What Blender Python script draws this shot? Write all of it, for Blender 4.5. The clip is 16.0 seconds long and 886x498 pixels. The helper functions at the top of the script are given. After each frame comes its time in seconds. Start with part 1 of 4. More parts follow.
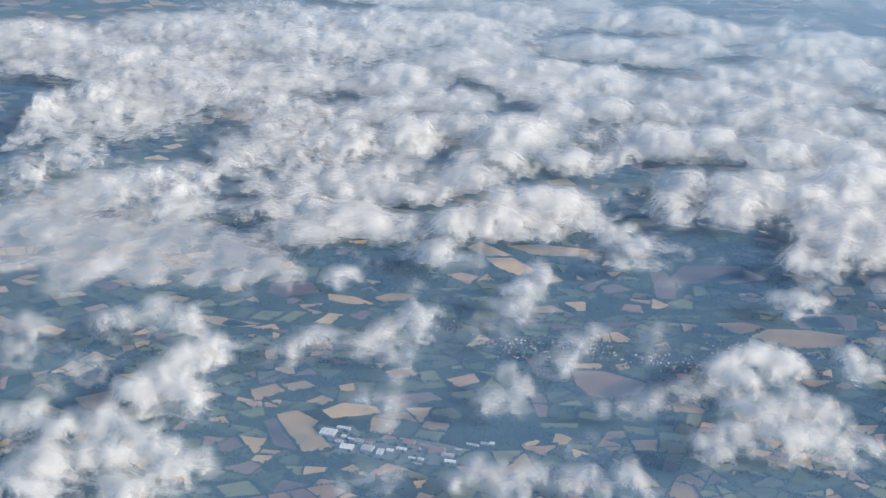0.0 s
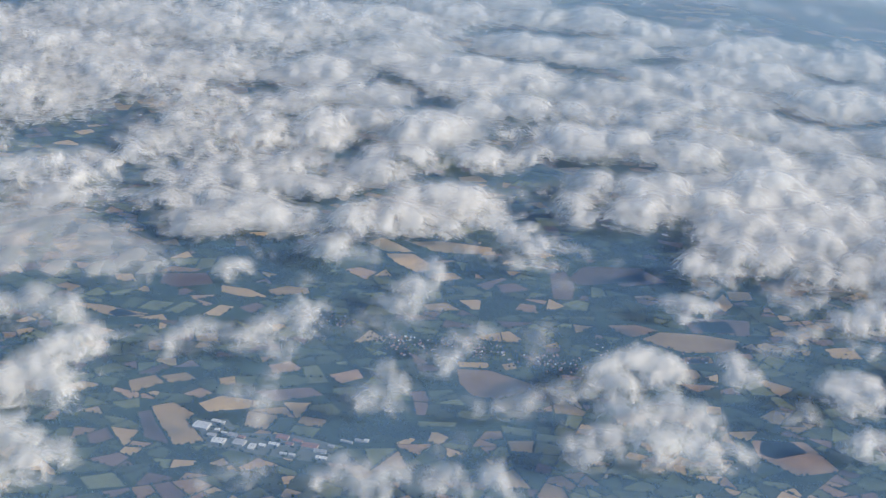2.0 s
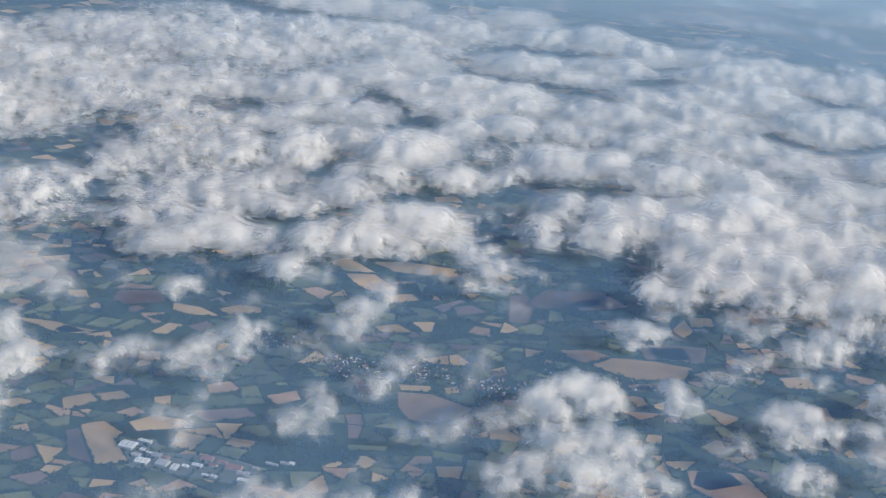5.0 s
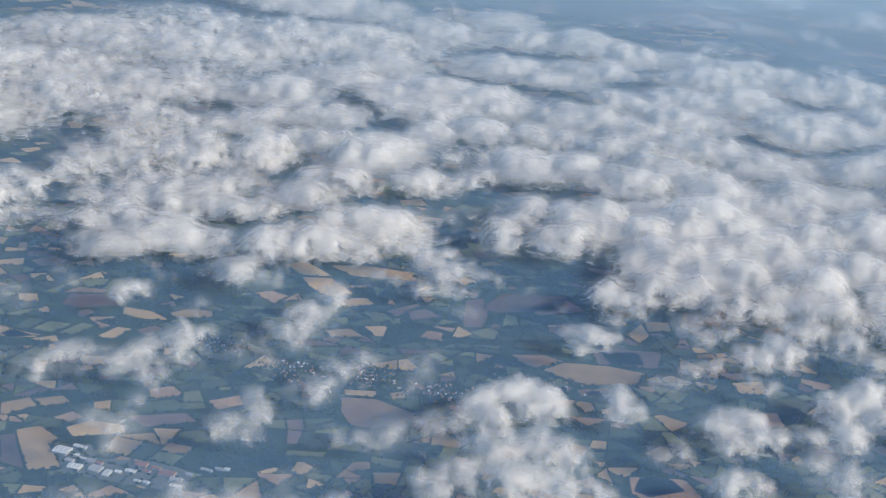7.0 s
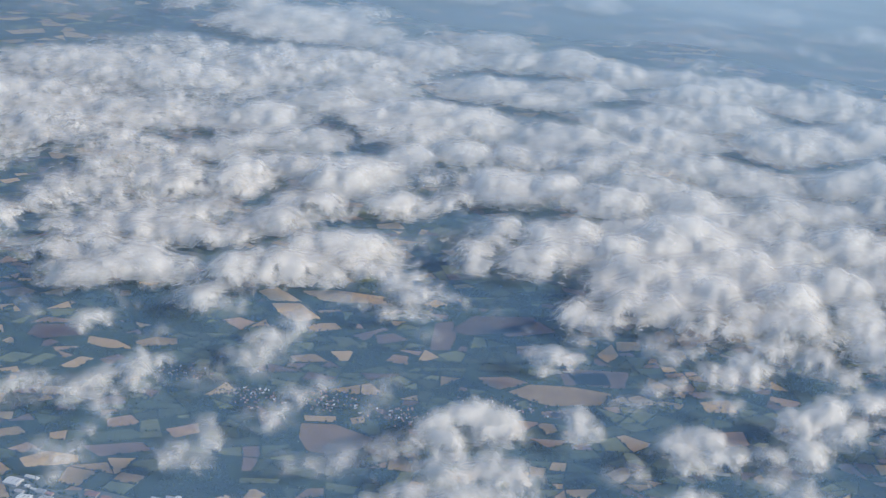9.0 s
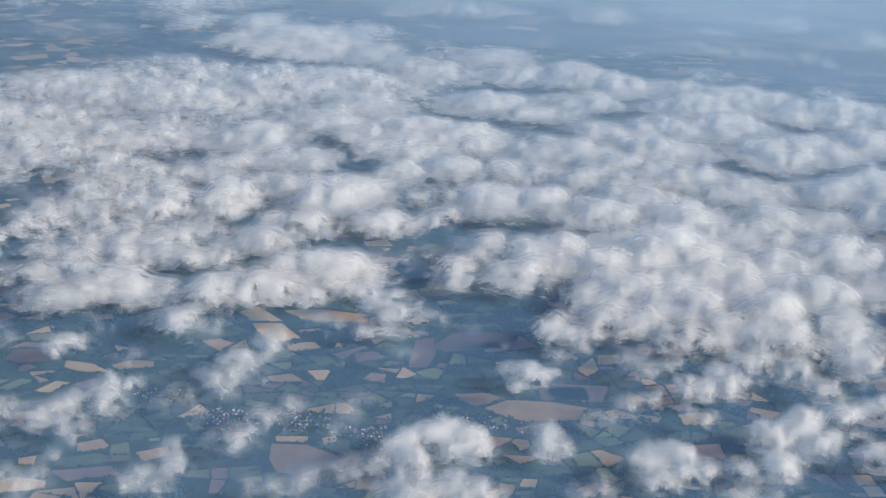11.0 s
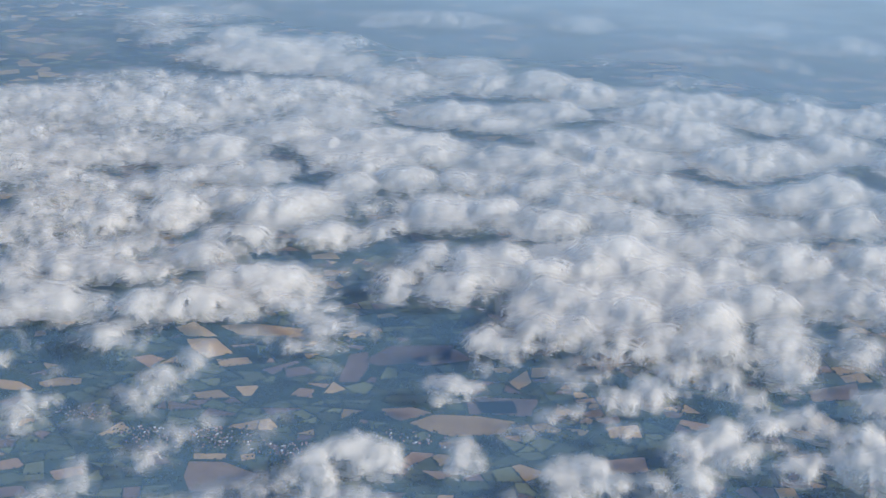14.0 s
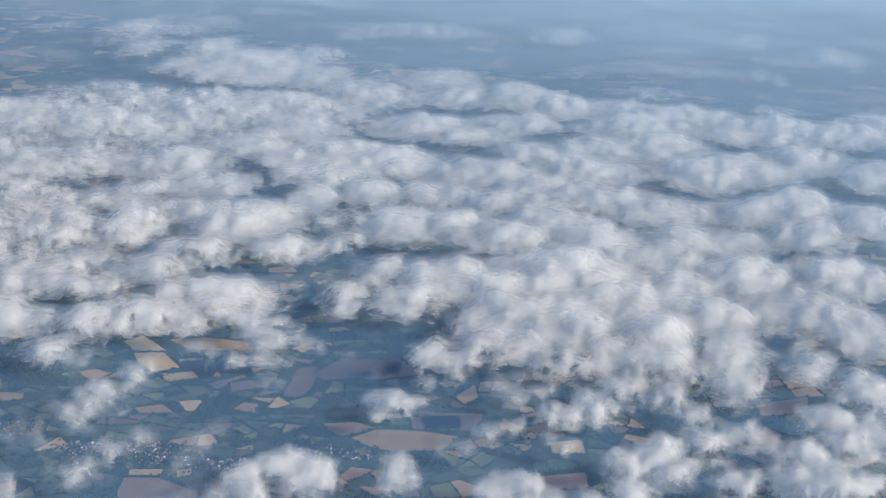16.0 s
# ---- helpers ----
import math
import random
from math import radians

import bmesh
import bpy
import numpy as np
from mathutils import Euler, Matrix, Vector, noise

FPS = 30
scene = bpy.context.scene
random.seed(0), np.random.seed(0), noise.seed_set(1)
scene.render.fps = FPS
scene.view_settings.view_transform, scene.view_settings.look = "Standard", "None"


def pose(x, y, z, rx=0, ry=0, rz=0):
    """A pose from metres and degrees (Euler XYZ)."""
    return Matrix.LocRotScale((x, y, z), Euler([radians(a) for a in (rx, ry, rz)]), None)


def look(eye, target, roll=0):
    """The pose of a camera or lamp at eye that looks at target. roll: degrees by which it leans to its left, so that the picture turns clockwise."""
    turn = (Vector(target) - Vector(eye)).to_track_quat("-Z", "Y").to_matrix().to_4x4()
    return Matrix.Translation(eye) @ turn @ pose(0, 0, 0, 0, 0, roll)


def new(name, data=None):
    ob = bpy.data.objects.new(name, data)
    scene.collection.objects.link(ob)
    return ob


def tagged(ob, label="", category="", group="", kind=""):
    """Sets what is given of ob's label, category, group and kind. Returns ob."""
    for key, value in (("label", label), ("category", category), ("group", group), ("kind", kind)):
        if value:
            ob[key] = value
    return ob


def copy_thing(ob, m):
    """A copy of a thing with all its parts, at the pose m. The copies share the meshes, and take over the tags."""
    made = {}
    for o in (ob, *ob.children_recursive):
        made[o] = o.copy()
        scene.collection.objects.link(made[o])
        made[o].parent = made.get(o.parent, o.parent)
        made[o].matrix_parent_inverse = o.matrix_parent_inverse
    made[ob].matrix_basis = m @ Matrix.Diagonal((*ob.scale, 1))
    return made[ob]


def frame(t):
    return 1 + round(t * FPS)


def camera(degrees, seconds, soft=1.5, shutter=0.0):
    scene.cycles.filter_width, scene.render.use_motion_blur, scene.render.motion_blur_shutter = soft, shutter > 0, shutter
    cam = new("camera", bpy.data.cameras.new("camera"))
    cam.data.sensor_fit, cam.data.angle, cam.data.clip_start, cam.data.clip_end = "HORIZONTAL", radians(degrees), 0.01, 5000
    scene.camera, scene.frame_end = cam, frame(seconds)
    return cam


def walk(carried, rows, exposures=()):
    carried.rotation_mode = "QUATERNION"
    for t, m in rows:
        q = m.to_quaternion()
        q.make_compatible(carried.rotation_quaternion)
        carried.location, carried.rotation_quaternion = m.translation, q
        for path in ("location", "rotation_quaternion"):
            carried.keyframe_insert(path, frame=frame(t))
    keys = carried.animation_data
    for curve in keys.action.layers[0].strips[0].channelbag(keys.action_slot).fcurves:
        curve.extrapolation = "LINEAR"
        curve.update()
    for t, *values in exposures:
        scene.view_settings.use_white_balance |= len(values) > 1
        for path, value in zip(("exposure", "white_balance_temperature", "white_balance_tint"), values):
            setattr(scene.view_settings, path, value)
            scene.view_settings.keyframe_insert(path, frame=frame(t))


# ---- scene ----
cam = camera(33.0, 16.0, soft=1.2)
scene.cycles.transparent_max_bounces = 64
PATH = [
    (0, (-21.08, -28.31, 231.22), (-59.67, 444.14, 72.16), 2.62),
    (0.5, (-14.23, -26.11, 231.58), (-42.77, 446.14, 69.81), 2.94),
    (1, (-7.65, -25.58, 231.94), (-31.89, 447.05, 70.58), 3.51),
    (1.5, (-0.82, -23.87, 232.40), (-23.33, 448.83, 71.01), 4.23),
    (2, (5.77, -22.47, 232.88), (-18.67, 450.50, 72.57), 4.76),
    (2.5, (12.93, -21.66, 233.73), (-15.19, 450.99, 73.06), 4.91),
    (3, (19.73, -20.41, 234.26), (-11.99, 451.92, 73.34), 4.99),
    (3.5, (26.11, -18.59, 235.16), (-8.61, 453.81, 75.07), 5.06),
    (4, (32.42, -16.71, 235.78), (-4.61, 456.05, 77.25), 5.06),
    (6.5, (64.26, -7.75, 237.69), (20.94, 465.43, 82.06), 5.00),
    (7, (70.27, -5.47, 237.76), (26.04, 467.53, 81.84), 4.91),
    (7.5, (76.73, -3.99, 237.89), (30.31, 469.09, 82.83), 4.65),
    (8, (83.01, -2.16, 237.99), (34.35, 471.29, 84.79), 4.28),
    (8.5, (89.08, -0.25, 237.83), (38.52, 473.75, 86.94), 3.97),
    (9, (95.55, 1.11, 238.01), (42.55, 475.46, 89.05), 3.51),
    (11.5, (125.81, 10.13, 238.50), (59.13, 484.33, 94.67), 1.58),
    (12, (131.64, 12.25, 238.56), (63.38, 486.46, 95.51), 1.41),
    (12.5, (137.68, 14.50, 238.35), (68.40, 488.73, 95.86), 1.28),
    (13, (143.53, 16.47, 238.43), (73.98, 490.55, 95.54), 1.20),
    (13.5, (149.37, 18.82, 238.56), (79.71, 492.82, 95.49), 1.10),
    (14, (155.72, 20.13, 238.76), (86.09, 494.58, 97.15), 1.07),
    (14.5, (161.56, 22.30, 238.85), (92.43, 497.39, 99.19), 1.08),
    (15, (167.48, 24.50, 238.64), (97.83, 499.82, 99.99), 1.01),
    (15.5, (173.47, 26.85, 238.31), (103.22, 502.16, 99.96), 0.99),
    (16, (178.71, 29.12, 238.09), (108.23, 504.56, 100.30), 0.98),
]
walk(cam, [(t, look(eye, target, roll)) for t, eye, target, roll in PATH], [(0.0, 0.57, 6980, 8.5), (0.5, 0.48, 7450, 8.5), (1.0, 0.38, 7000, 8.5), (4.0, 0.37, 6950, 8.5), (16.0, 0.33, 6750, 8.5)])

# ---- daylight ----
SUN_AZIMUTH, SUN_HEIGHT = radians(104), radians(28)  # clockwise from +y
world = bpy.data.worlds.new("sky")
scene.world = world
world.use_nodes = True
wn = world.node_tree
sky = wn.nodes.new("ShaderNodeTexSky")
sky.sky_type, sky.sun_disc = "NISHITA", False
sky.sun_elevation, sky.sun_rotation = SUN_HEIGHT, SUN_AZIMUTH
sky.altitude, sky.dust_density, sky.ozone_density = 3000, 3.0, 1.0
wn.nodes["Background"].inputs["Strength"].default_value = 0.165
wn.links.new(sky.outputs[0], wn.nodes["Background"].inputs["Color"])
sun = new("sun", bpy.data.lights.new("sun", "SUN"))
sun.data.energy, sun.data.angle, sun.data.color = 3.4, radians(0.5), (1.0, 0.89, 0.74)
to_sun = Vector((math.sin(SUN_AZIMUTH) * math.cos(SUN_HEIGHT), math.cos(SUN_AZIMUTH) * math.cos(SUN_HEIGHT), math.sin(SUN_HEIGHT)))
sun.matrix_world = look(to_sun * 900, (0, 0, 0))


# ---- materials ----
def material(name):
    m = bpy.data.materials.new(name)
    m.use_nodes = True
    nt = m.node_tree
    nt.nodes.clear()
    out = nt.nodes.new("ShaderNodeOutputMaterial")

    def node(kind, inputs=(), operation=None, attribute_name=None, interpolation_type=None, blend_type=None):
        n = nt.nodes.new("ShaderNode" + kind)
        if operation:
            n.operation = operation
        if attribute_name:
            n.attribute_name = attribute_name
        if interpolation_type:
            n.interpolation_type = interpolation_type
        if blend_type:
            n.blend_type = blend_type
        for key, value in dict(inputs).items():
            if isinstance(value, bpy.types.NodeSocket):
                nt.links.new(value, n.inputs[key])
            else:
                n.inputs[key].default_value = value
        return n

    return m, node, lambda shader: nt.links.new(shader, out.inputs["Surface"])


def rgb(r, g, b):
    return (r, g, b, 1.0)


def ramp(n, stops, mode="LINEAR"):
    el = n.color_ramp.elements
    n.color_ramp.interpolation = mode
    while len(el) < len(stops):
        el.new(0.5)
    for e, (at, colour) in zip(el, stops):
        e.position, e.color = at, colour
    return n


def cloud_material(name, grain, tear):
    """Cloud water: white, lit through, and torn to shreds where it thins out."""
    m, node, finish = material(name)
    place = node("NewGeometry").outputs["Position"]
    thick = node("Attribute", attribute_name="thick").outputs["Fac"]
    cover = node("Attribute", attribute_name="cover").outputs["Fac"]
    rag = node("TexNoise", {"Vector": place, "Scale": grain, "Detail": 8.0, "Roughness": 0.68, "Distortion": 0.5}).outputs["Fac"]
    torn = node("MapRange", {"Value": rag, "From Min": 0.3, "From Max": 0.7, "To Min": -tear, "To Max": 0.45}).outputs[0]
    body = node("Math", {0: cover, 1: torn}, operation="ADD").outputs[0]
    edge = node("MapRange", {"Value": body, "From Min": 0.12, "From Max": 0.8}, interpolation_type="SMOOTHSTEP").outputs[0]
    alpha = node("Math", {0: thick, 1: edge}, operation="MULTIPLY").outputs[0]
    fine = node("TexNoise", {"Vector": place, "Scale": grain * 3.2, "Detail": 8.0, "Roughness": 0.68}).outputs["Fac"]
    bump = node("Bump", {"Height": fine, "Strength": 0.3, "Distance": 0.3 / grain}).outputs[0]
    lit = node("BsdfDiffuse", {"Color": rgb(0.93, 0.93, 0.93), "Normal": bump}).outputs[0]
    deep = node("BsdfTranslucent", {"Color": rgb(0.93, 0.93, 0.93), "Normal": bump}).outputs[0]
    soft = node("MixShader", {"Fac": 0.5, 1: lit, 2: deep}).outputs[0]
    clear = node("BsdfTransparent").outputs[0]
    finish(node("MixShader", {"Fac": alpha, 1: clear, 2: soft}).outputs[0])
    return m


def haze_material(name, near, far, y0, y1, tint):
    """Stand-in for distance haze: a tinted sheet, denser far off and to the right."""
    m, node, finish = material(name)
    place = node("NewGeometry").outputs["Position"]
    # Leaning to +x also paints in the brighter air on the sun's side.
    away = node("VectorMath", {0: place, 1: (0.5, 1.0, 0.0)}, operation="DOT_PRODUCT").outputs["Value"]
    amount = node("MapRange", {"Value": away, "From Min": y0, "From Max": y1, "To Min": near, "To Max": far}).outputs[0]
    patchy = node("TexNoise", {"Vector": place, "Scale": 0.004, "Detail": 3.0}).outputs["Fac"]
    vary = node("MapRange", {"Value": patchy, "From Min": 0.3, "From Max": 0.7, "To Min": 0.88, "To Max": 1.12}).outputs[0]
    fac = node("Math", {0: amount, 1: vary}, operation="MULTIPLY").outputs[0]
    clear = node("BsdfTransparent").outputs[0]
    haze_tint = node("BsdfDiffuse", {"Color": tint}).outputs[0]
    finish(node("MixShader", {"Fac": fac, 1: clear, 2: haze_tint}).outputs[0])
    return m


CLOUD = cloud_material("cloud_water", 0.17, 0.62)
VEIL = cloud_material("high_veil_water", 0.06, 0.5)
DECK_FAR = cloud_material("far_deck_water", 0.11, 0.66)
DECK = cloud_material("cloud_deck_water", 0.12, 0.74)
# Haze painted as blue see-through layers; opacity and tint carry the distance.
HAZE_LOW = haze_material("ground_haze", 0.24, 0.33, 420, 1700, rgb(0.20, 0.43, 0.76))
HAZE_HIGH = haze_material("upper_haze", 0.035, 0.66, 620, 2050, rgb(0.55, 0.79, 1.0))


def ground_material():
    m, node, finish = material("meadow_and_wood")
    place = node("NewGeometry").outputs["Position"]
    big = node("TexNoise", {"Vector": place, "Scale": 0.02, "Detail": 4.0}).outputs["Fac"]
    fine = node("TexNoise", {"Vector": place, "Scale": 0.5, "Detail": 5.0, "Roughness": 0.7}).outputs["Fac"]
    a = ramp(node("ValToRGB", {"Fac": big}), [(0.35, rgb(0.03, 0.045, 0.02)), (0.65, rgb(0.055, 0.075, 0.03))]).outputs[0]
    b = ramp(node("ValToRGB", {"Fac": fine}), [(0.3, rgb(0.6, 0.6, 0.6)), (0.7, rgb(1.3, 1.3, 1.3))]).outputs[0]
    c = node("MixRGB", {0: 1.0, 1: a, 2: b}, blend_type="MULTIPLY").outputs[0]
    finish(node("BsdfDiffuse", {"Color": c}).outputs[0])
    return m


GROUND = ground_material()


def crop_material(name, colour, joined=False):
    """One kind of crop or soil, with rows, patches and a tone of its own for each field."""
    m, node, finish = material(name)
    place = node("NewGeometry").outputs["Position"]
    own = node("NewGeometry").outputs["Random Per Island"] if joined else node("ObjectInfo").outputs["Random"]
    patch = node("TexNoise", {"Vector": place, "Scale": 0.09, "Detail": 5.0, "Roughness": 0.6}).outputs["Fac"]
    fine = node("TexNoise", {"Vector": place, "Scale": 0.9, "Detail": 4.0}).outputs["Fac"]
    tone = node("MapRange", {"Value": own, "To Min": 0.72, "To Max": 1.28}).outputs[0]
    pv = node("MapRange", {"Value": patch, "From Min": 0.3, "From Max": 0.7, "To Min": 0.82, "To Max": 1.15}).outputs[0]
    fv = node("MapRange", {"Value": fine, "From Min": 0.3, "From Max": 0.7, "To Min": 0.9, "To Max": 1.1}).outputs[0]
    k = node("Math", {0: tone, 1: pv}, operation="MULTIPLY").outputs[0]
    k = node("Math", {0: k, 1: fv}, operation="MULTIPLY").outputs[0]
    hue = node("HueSaturation", {"Color": colour, "Value": k, "Hue": 0.5}).outputs[0]
    finish(node("BsdfDiffuse", {"Color": hue}).outputs[0])
    return m


CROPS = {
    "stubble": rgb(0.45, 0.305, 0.15),
    "straw": rgb(0.47, 0.325, 0.165),
    "soil": rgb(0.19, 0.13, 0.10),
    "clay": rgb(0.35, 0.225, 0.13),
    "grass": rgb(0.085, 0.10, 0.05),
    "pasture": rgb(0.16, 0.17, 0.078),
    "wood": rgb(0.042, 0.054, 0.027),
}
CROP = {k: crop_material(k, c) for k, c in CROPS.items()}
CROP_FAR = {k: crop_material("far_" + k, c, True) for k, c in CROPS.items()}


# ---- numbers to shapes ----
def lattice(ix, iy, seed):
    h = (ix.astype(np.int64) * 374761393 + iy.astype(np.int64) * 668265263 + seed * 1442695041) & 0x7FFFFFFF
    h = ((h ^ (h >> 13)) * 1274126177) & 0x7FFFFFFF
    return ((h ^ (h >> 16)) & 0xFFFF) / 65535.0


def wave(x, y, seed):
    """Smooth value noise from 0 to 1."""
    ix, iy = np.floor(x), np.floor(y)
    u, v = x - ix, y - iy
    u, v = u * u * u * (u * (6 * u - 15) + 10), v * v * v * (v * (6 * v - 15) + 10)
    a, b = lattice(ix, iy, seed), lattice(ix + 1, iy, seed)
    c, d = lattice(ix, iy + 1, seed), lattice(ix + 1, iy + 1, seed)
    return (a * (1 - u) + b * u) * (1 - v) + (c * (1 - u) + d * u) * v


def fbm(x, y, seed, octaves=4, gain=0.5):
    total, amp, norm = 0.0, 1.0, 0.0
    for k in range(octaves):
        total, norm = total + amp * wave(x, y, seed + 7 * k), norm + amp
        x, y, amp = x * 2.03 + 11.3, y * 2.03 - 5.7, amp * gain
    return total / norm


def billow(x, y, seed, octaves=4):
    total, amp, norm = 0.0, 1.0, 0.0
    for k in range(octaves):
        total, norm = total + amp * (1 - np.abs(2 * wave(x, y, seed + 7 * k) - 1)), norm + amp
        x, y, amp = x * 2.03 + 3.1, y * 2.03 + 9.2, amp * 0.5
    return total / norm


def mesh_from(name, verts, quads, mat, smooth=True):
    me = bpy.data.meshes.new(name)
    me.vertices.add(len(verts))
    me.vertices.foreach_set("co", np.ascontiguousarray(verts, dtype=np.float32).ravel())
    me.loops.add(quads.size)
    me.loops.foreach_set("vertex_index", np.ascontiguousarray(quads, dtype=np.int32).ravel())
    me.polygons.add(len(quads))
    me.polygons.foreach_set("loop_start", np.arange(0, quads.size, quads.shape[1], dtype=np.int32))
    me.update(calc_edges=True)
    me.polygons.foreach_set("use_smooth", np.full(len(quads), smooth))
    me.materials.append(mat)
    return me


def part(name, bm, mat, parent=None, label=""):
    """Links a bmesh as one mesh object under a thing or a part."""
    me = bpy.data.meshes.new(name)
    bm.to_mesh(me)
    bm.free()
    me.materials.append(mat)
    ob = new(name, me)
    ob.parent = parent
    return tagged(ob, label=label)


# ---- ground ----
BASE = 15.0  # height of the cloud bases


def ground_sheet():
    bm = bmesh.new()
    bmesh.ops.create_grid(bm, x_segments=40, y_segments=40, size=4800, matrix=Matrix.Translation((0, 900, 0)))
    ob = part("ground", bm, GROUND)
    return tagged(ob, "dark green farmland with hedges and woods", "ground", kind="structure")


ground = ground_sheet()


def split(poly, rng, small):
    """Cuts a convex outline into farm-sized pieces."""
    todo, done = [poly], []
    while todo:
        p = todo.pop()
        mid = p.mean(0)
        q = p - mid
        w, v = np.linalg.eigh(q.T @ q)
        span = [np.ptp(q @ v[:, 1]), np.ptp(q @ v[:, 0])]
        if span[0] * span[1] < small(mid) * rng.uniform(0.35, 2.6):
            done.append(p)
            continue
        axis = v[:, 1] if span[0] > 1.15 * span[1] or rng.random() < 0.6 else v[:, 0]
        a = rng.normal(0, 0.3 if span[0] * span[1] > 9000 else 0.07)
        axis = np.array([axis[0] * math.cos(a) - axis[1] * math.sin(a), axis[0] * math.sin(a) + axis[1] * math.cos(a)])
        s = q @ axis
        s = s - (s.min() + np.ptp(s) * rng.uniform(0.35, 0.65))
        sides = ([], [])
        for i in range(len(p)):
            j = (i + 1) % len(p)
            sides[int(s[i] > 0)].append(p[i])
            if (s[i] > 0) != (s[j] > 0):
                cut = p[i] + (p[j] - p[i]) * s[i] / (s[i] - s[j])
                sides[0].append(cut), sides[1].append(cut)
        todo += [np.array(x) for x in sides if len(x) > 2]
    return done


def outline(poly, rng, hedge):
    """A field's edge inside its hedges, slightly bent."""
    mid = poly.mean(0)
    pts = []
    for i in range(len(poly)):
        a, b = poly[i], poly[(i + 1) % len(poly)]
        for f in (0.06, 0.36, 0.66, 0.94):
            pts.append(a + (b - a) * f + rng.normal(0, 0.008, 2) * np.linalg.norm(b - a))
    pts = np.array(pts)
    r = np.linalg.norm(pts - mid, axis=1, keepdims=True)
    return mid + (pts - mid) * np.maximum(1 - hedge / r, 0.75)


HEROES, EDGES, WOODS = [], [], []


def field(kind, corners, lift=0.12):
    """One field of its own, between its hedges."""
    rng = np.random.default_rng(int(abs(corners[0][0]) * 10) + 3)
    p = outline(np.array(corners, float), rng, 0.3)
    HEROES.append(np.array(corners, float))
    (WOODS if kind == "wood" else EDGES).append(np.array(corners, float))
    bm = bmesh.new()
    top = bm.faces.new([bm.verts.new((x, y, lift)) for x, y in p])
    bmesh.ops.recalc_face_normals(bm, faces=[top])
    if top.normal.z < 0:
        top.normal_flip()
    return part("field", bm, CROP[kind], ground)


def inside(pt, poly):
    hit = False
    for i in range(len(poly)):
        (x0, y0), (x1, y1) = poly[i], poly[i - 1]
        if (y0 > pt[1]) != (y1 > pt[1]) and pt[0] < (x1 - x0) * (pt[1] - y0) / (y1 - y0) + x0:
            hit = not hit
    return hit


field("straw", [(-67.1, 662.9), (-60.0, 673.2), (-51.8, 665.6), (-42.3, 654.7), (-57.4, 652.0)])
field("stubble", [(-47.2, 670.2), (-30.4, 676.4), (-5.6, 673.8), (-3.3, 663.1), (-32.8, 658.1)])
field("stubble", [(-56.8, 649.4), (-42.9, 653.3), (-28.7, 634.9), (-39.6, 626.8), (-50.7, 637.8)])
field("stubble", [(-35.1, 626.3), (-21.9, 632.0), (-17.1, 624.3), (-30.5, 616.1)])
field("stubble", [(-121.8, 585.8), (-108.5, 584.1), (-97.6, 575.9), (-110.3, 573.9), (-119.7, 576.9)])
field("straw", [(-101.7, 584.0), (-94.0, 592.6), (-83.7, 592.7), (-81.9, 586.0), (-96.0, 579.3)])
field("soil", [(-148.0, 580.1), (-148.6, 593.4), (-130.5, 598.8), (-124.4, 585.9), (-139.9, 576.6)])
field("clay", [(-152.0, 593.3), (-147.7, 603.1), (-133.6, 602.9), (-135.6, 598.6)])
field("straw", [(-159.0, 540.6), (-156.6, 546.7), (-141.6, 543.8), (-154.1, 536.6)])
field("grass", [(-156.2, 547.8), (-154.2, 561.2), (-146.3, 560.2), (-149.8, 548.1)])
field("pasture", [(-149.1, 548.4), (-145.3, 559.7), (-135.3, 559.4), (-139.3, 548.1)])
field("pasture", [(-137.5, 547.8), (-132.0, 561.9), (-125.8, 560.8), (-130.2, 547.6)])
field("straw", [(-121.6, 548.7), (-116.6, 562.5), (-110.0, 561.6), (-113.7, 549.2)])
field("clay", [(-13.4, 519.7), (-0.3, 521.9), (17.4, 512.8), (13.8, 502.2), (4.2, 494.8), (-5.3, 495.4), (-11.1, 505.8)])
field("straw", [(-14.0, 527.1), (-0.8, 529.3), (0.2, 523.6), (-12.2, 521.6)])
field("pasture", [(-22.3, 613.9), (-11.3, 615.2), (-5.8, 607.3), (-13.4, 601.3)])
field("grass", [(-87.2, 490.3), (-73.0, 498.6), (-66.5, 494.2), (-71.1, 487.5), (-84.1, 482.8)])
field("straw", [(-122.9, 483.8), (-113.7, 490.3), (-108.0, 484.9), (-117.3, 478.5)])
field("stubble", [(-132.7, 477.3), (-124.2, 485.2), (-118.9, 479.1), (-128.3, 466.6)])
field("stubble", [(-119.0, 457.8), (-112.0, 463.2), (-101.3, 455.1), (-103.4, 449.8), (-93.6, 434.5), (-103.3, 428.8)])
field("soil", [(-122.2, 452.0), (-118.1, 454.9), (-105.0, 429.8), (-114.3, 432.9)])
field("clay", [(-85.2, 504.7), (-77.4, 510.9), (-70.8, 503.7), (-81.8, 496.2)])
field("clay", [(-61.2, 501.2), (-50.8, 509.9), (-47.3, 501.9), (-55.5, 494.0)])
field("stubble", [(-33.3, 586.1), (-22.7, 592.0), (-14.5, 583.2), (-28.7, 579.8)])
field("pasture", [(6.4, 472.7), (18.3, 471.5), (17.8, 465.2), (6.8, 466.6)])
field("clay", [(9.6, 600.5), (16.9, 599.7), (18.1, 589.5), (7.5, 590.6)])
field("soil", [(-2.6, 620.7), (6.2, 626.3), (14.5, 619.1), (1.5, 609.8)])
field("straw", [(-103.3, 464.2), (-96.5, 472.9), (-83.4, 471.8), (-81.4, 465.9), (-98.1, 457.7)])
field("soil", [(-85.9, 479.5), (-65.6, 488.5), (-59.6, 482.4), (-76.4, 472.3)])
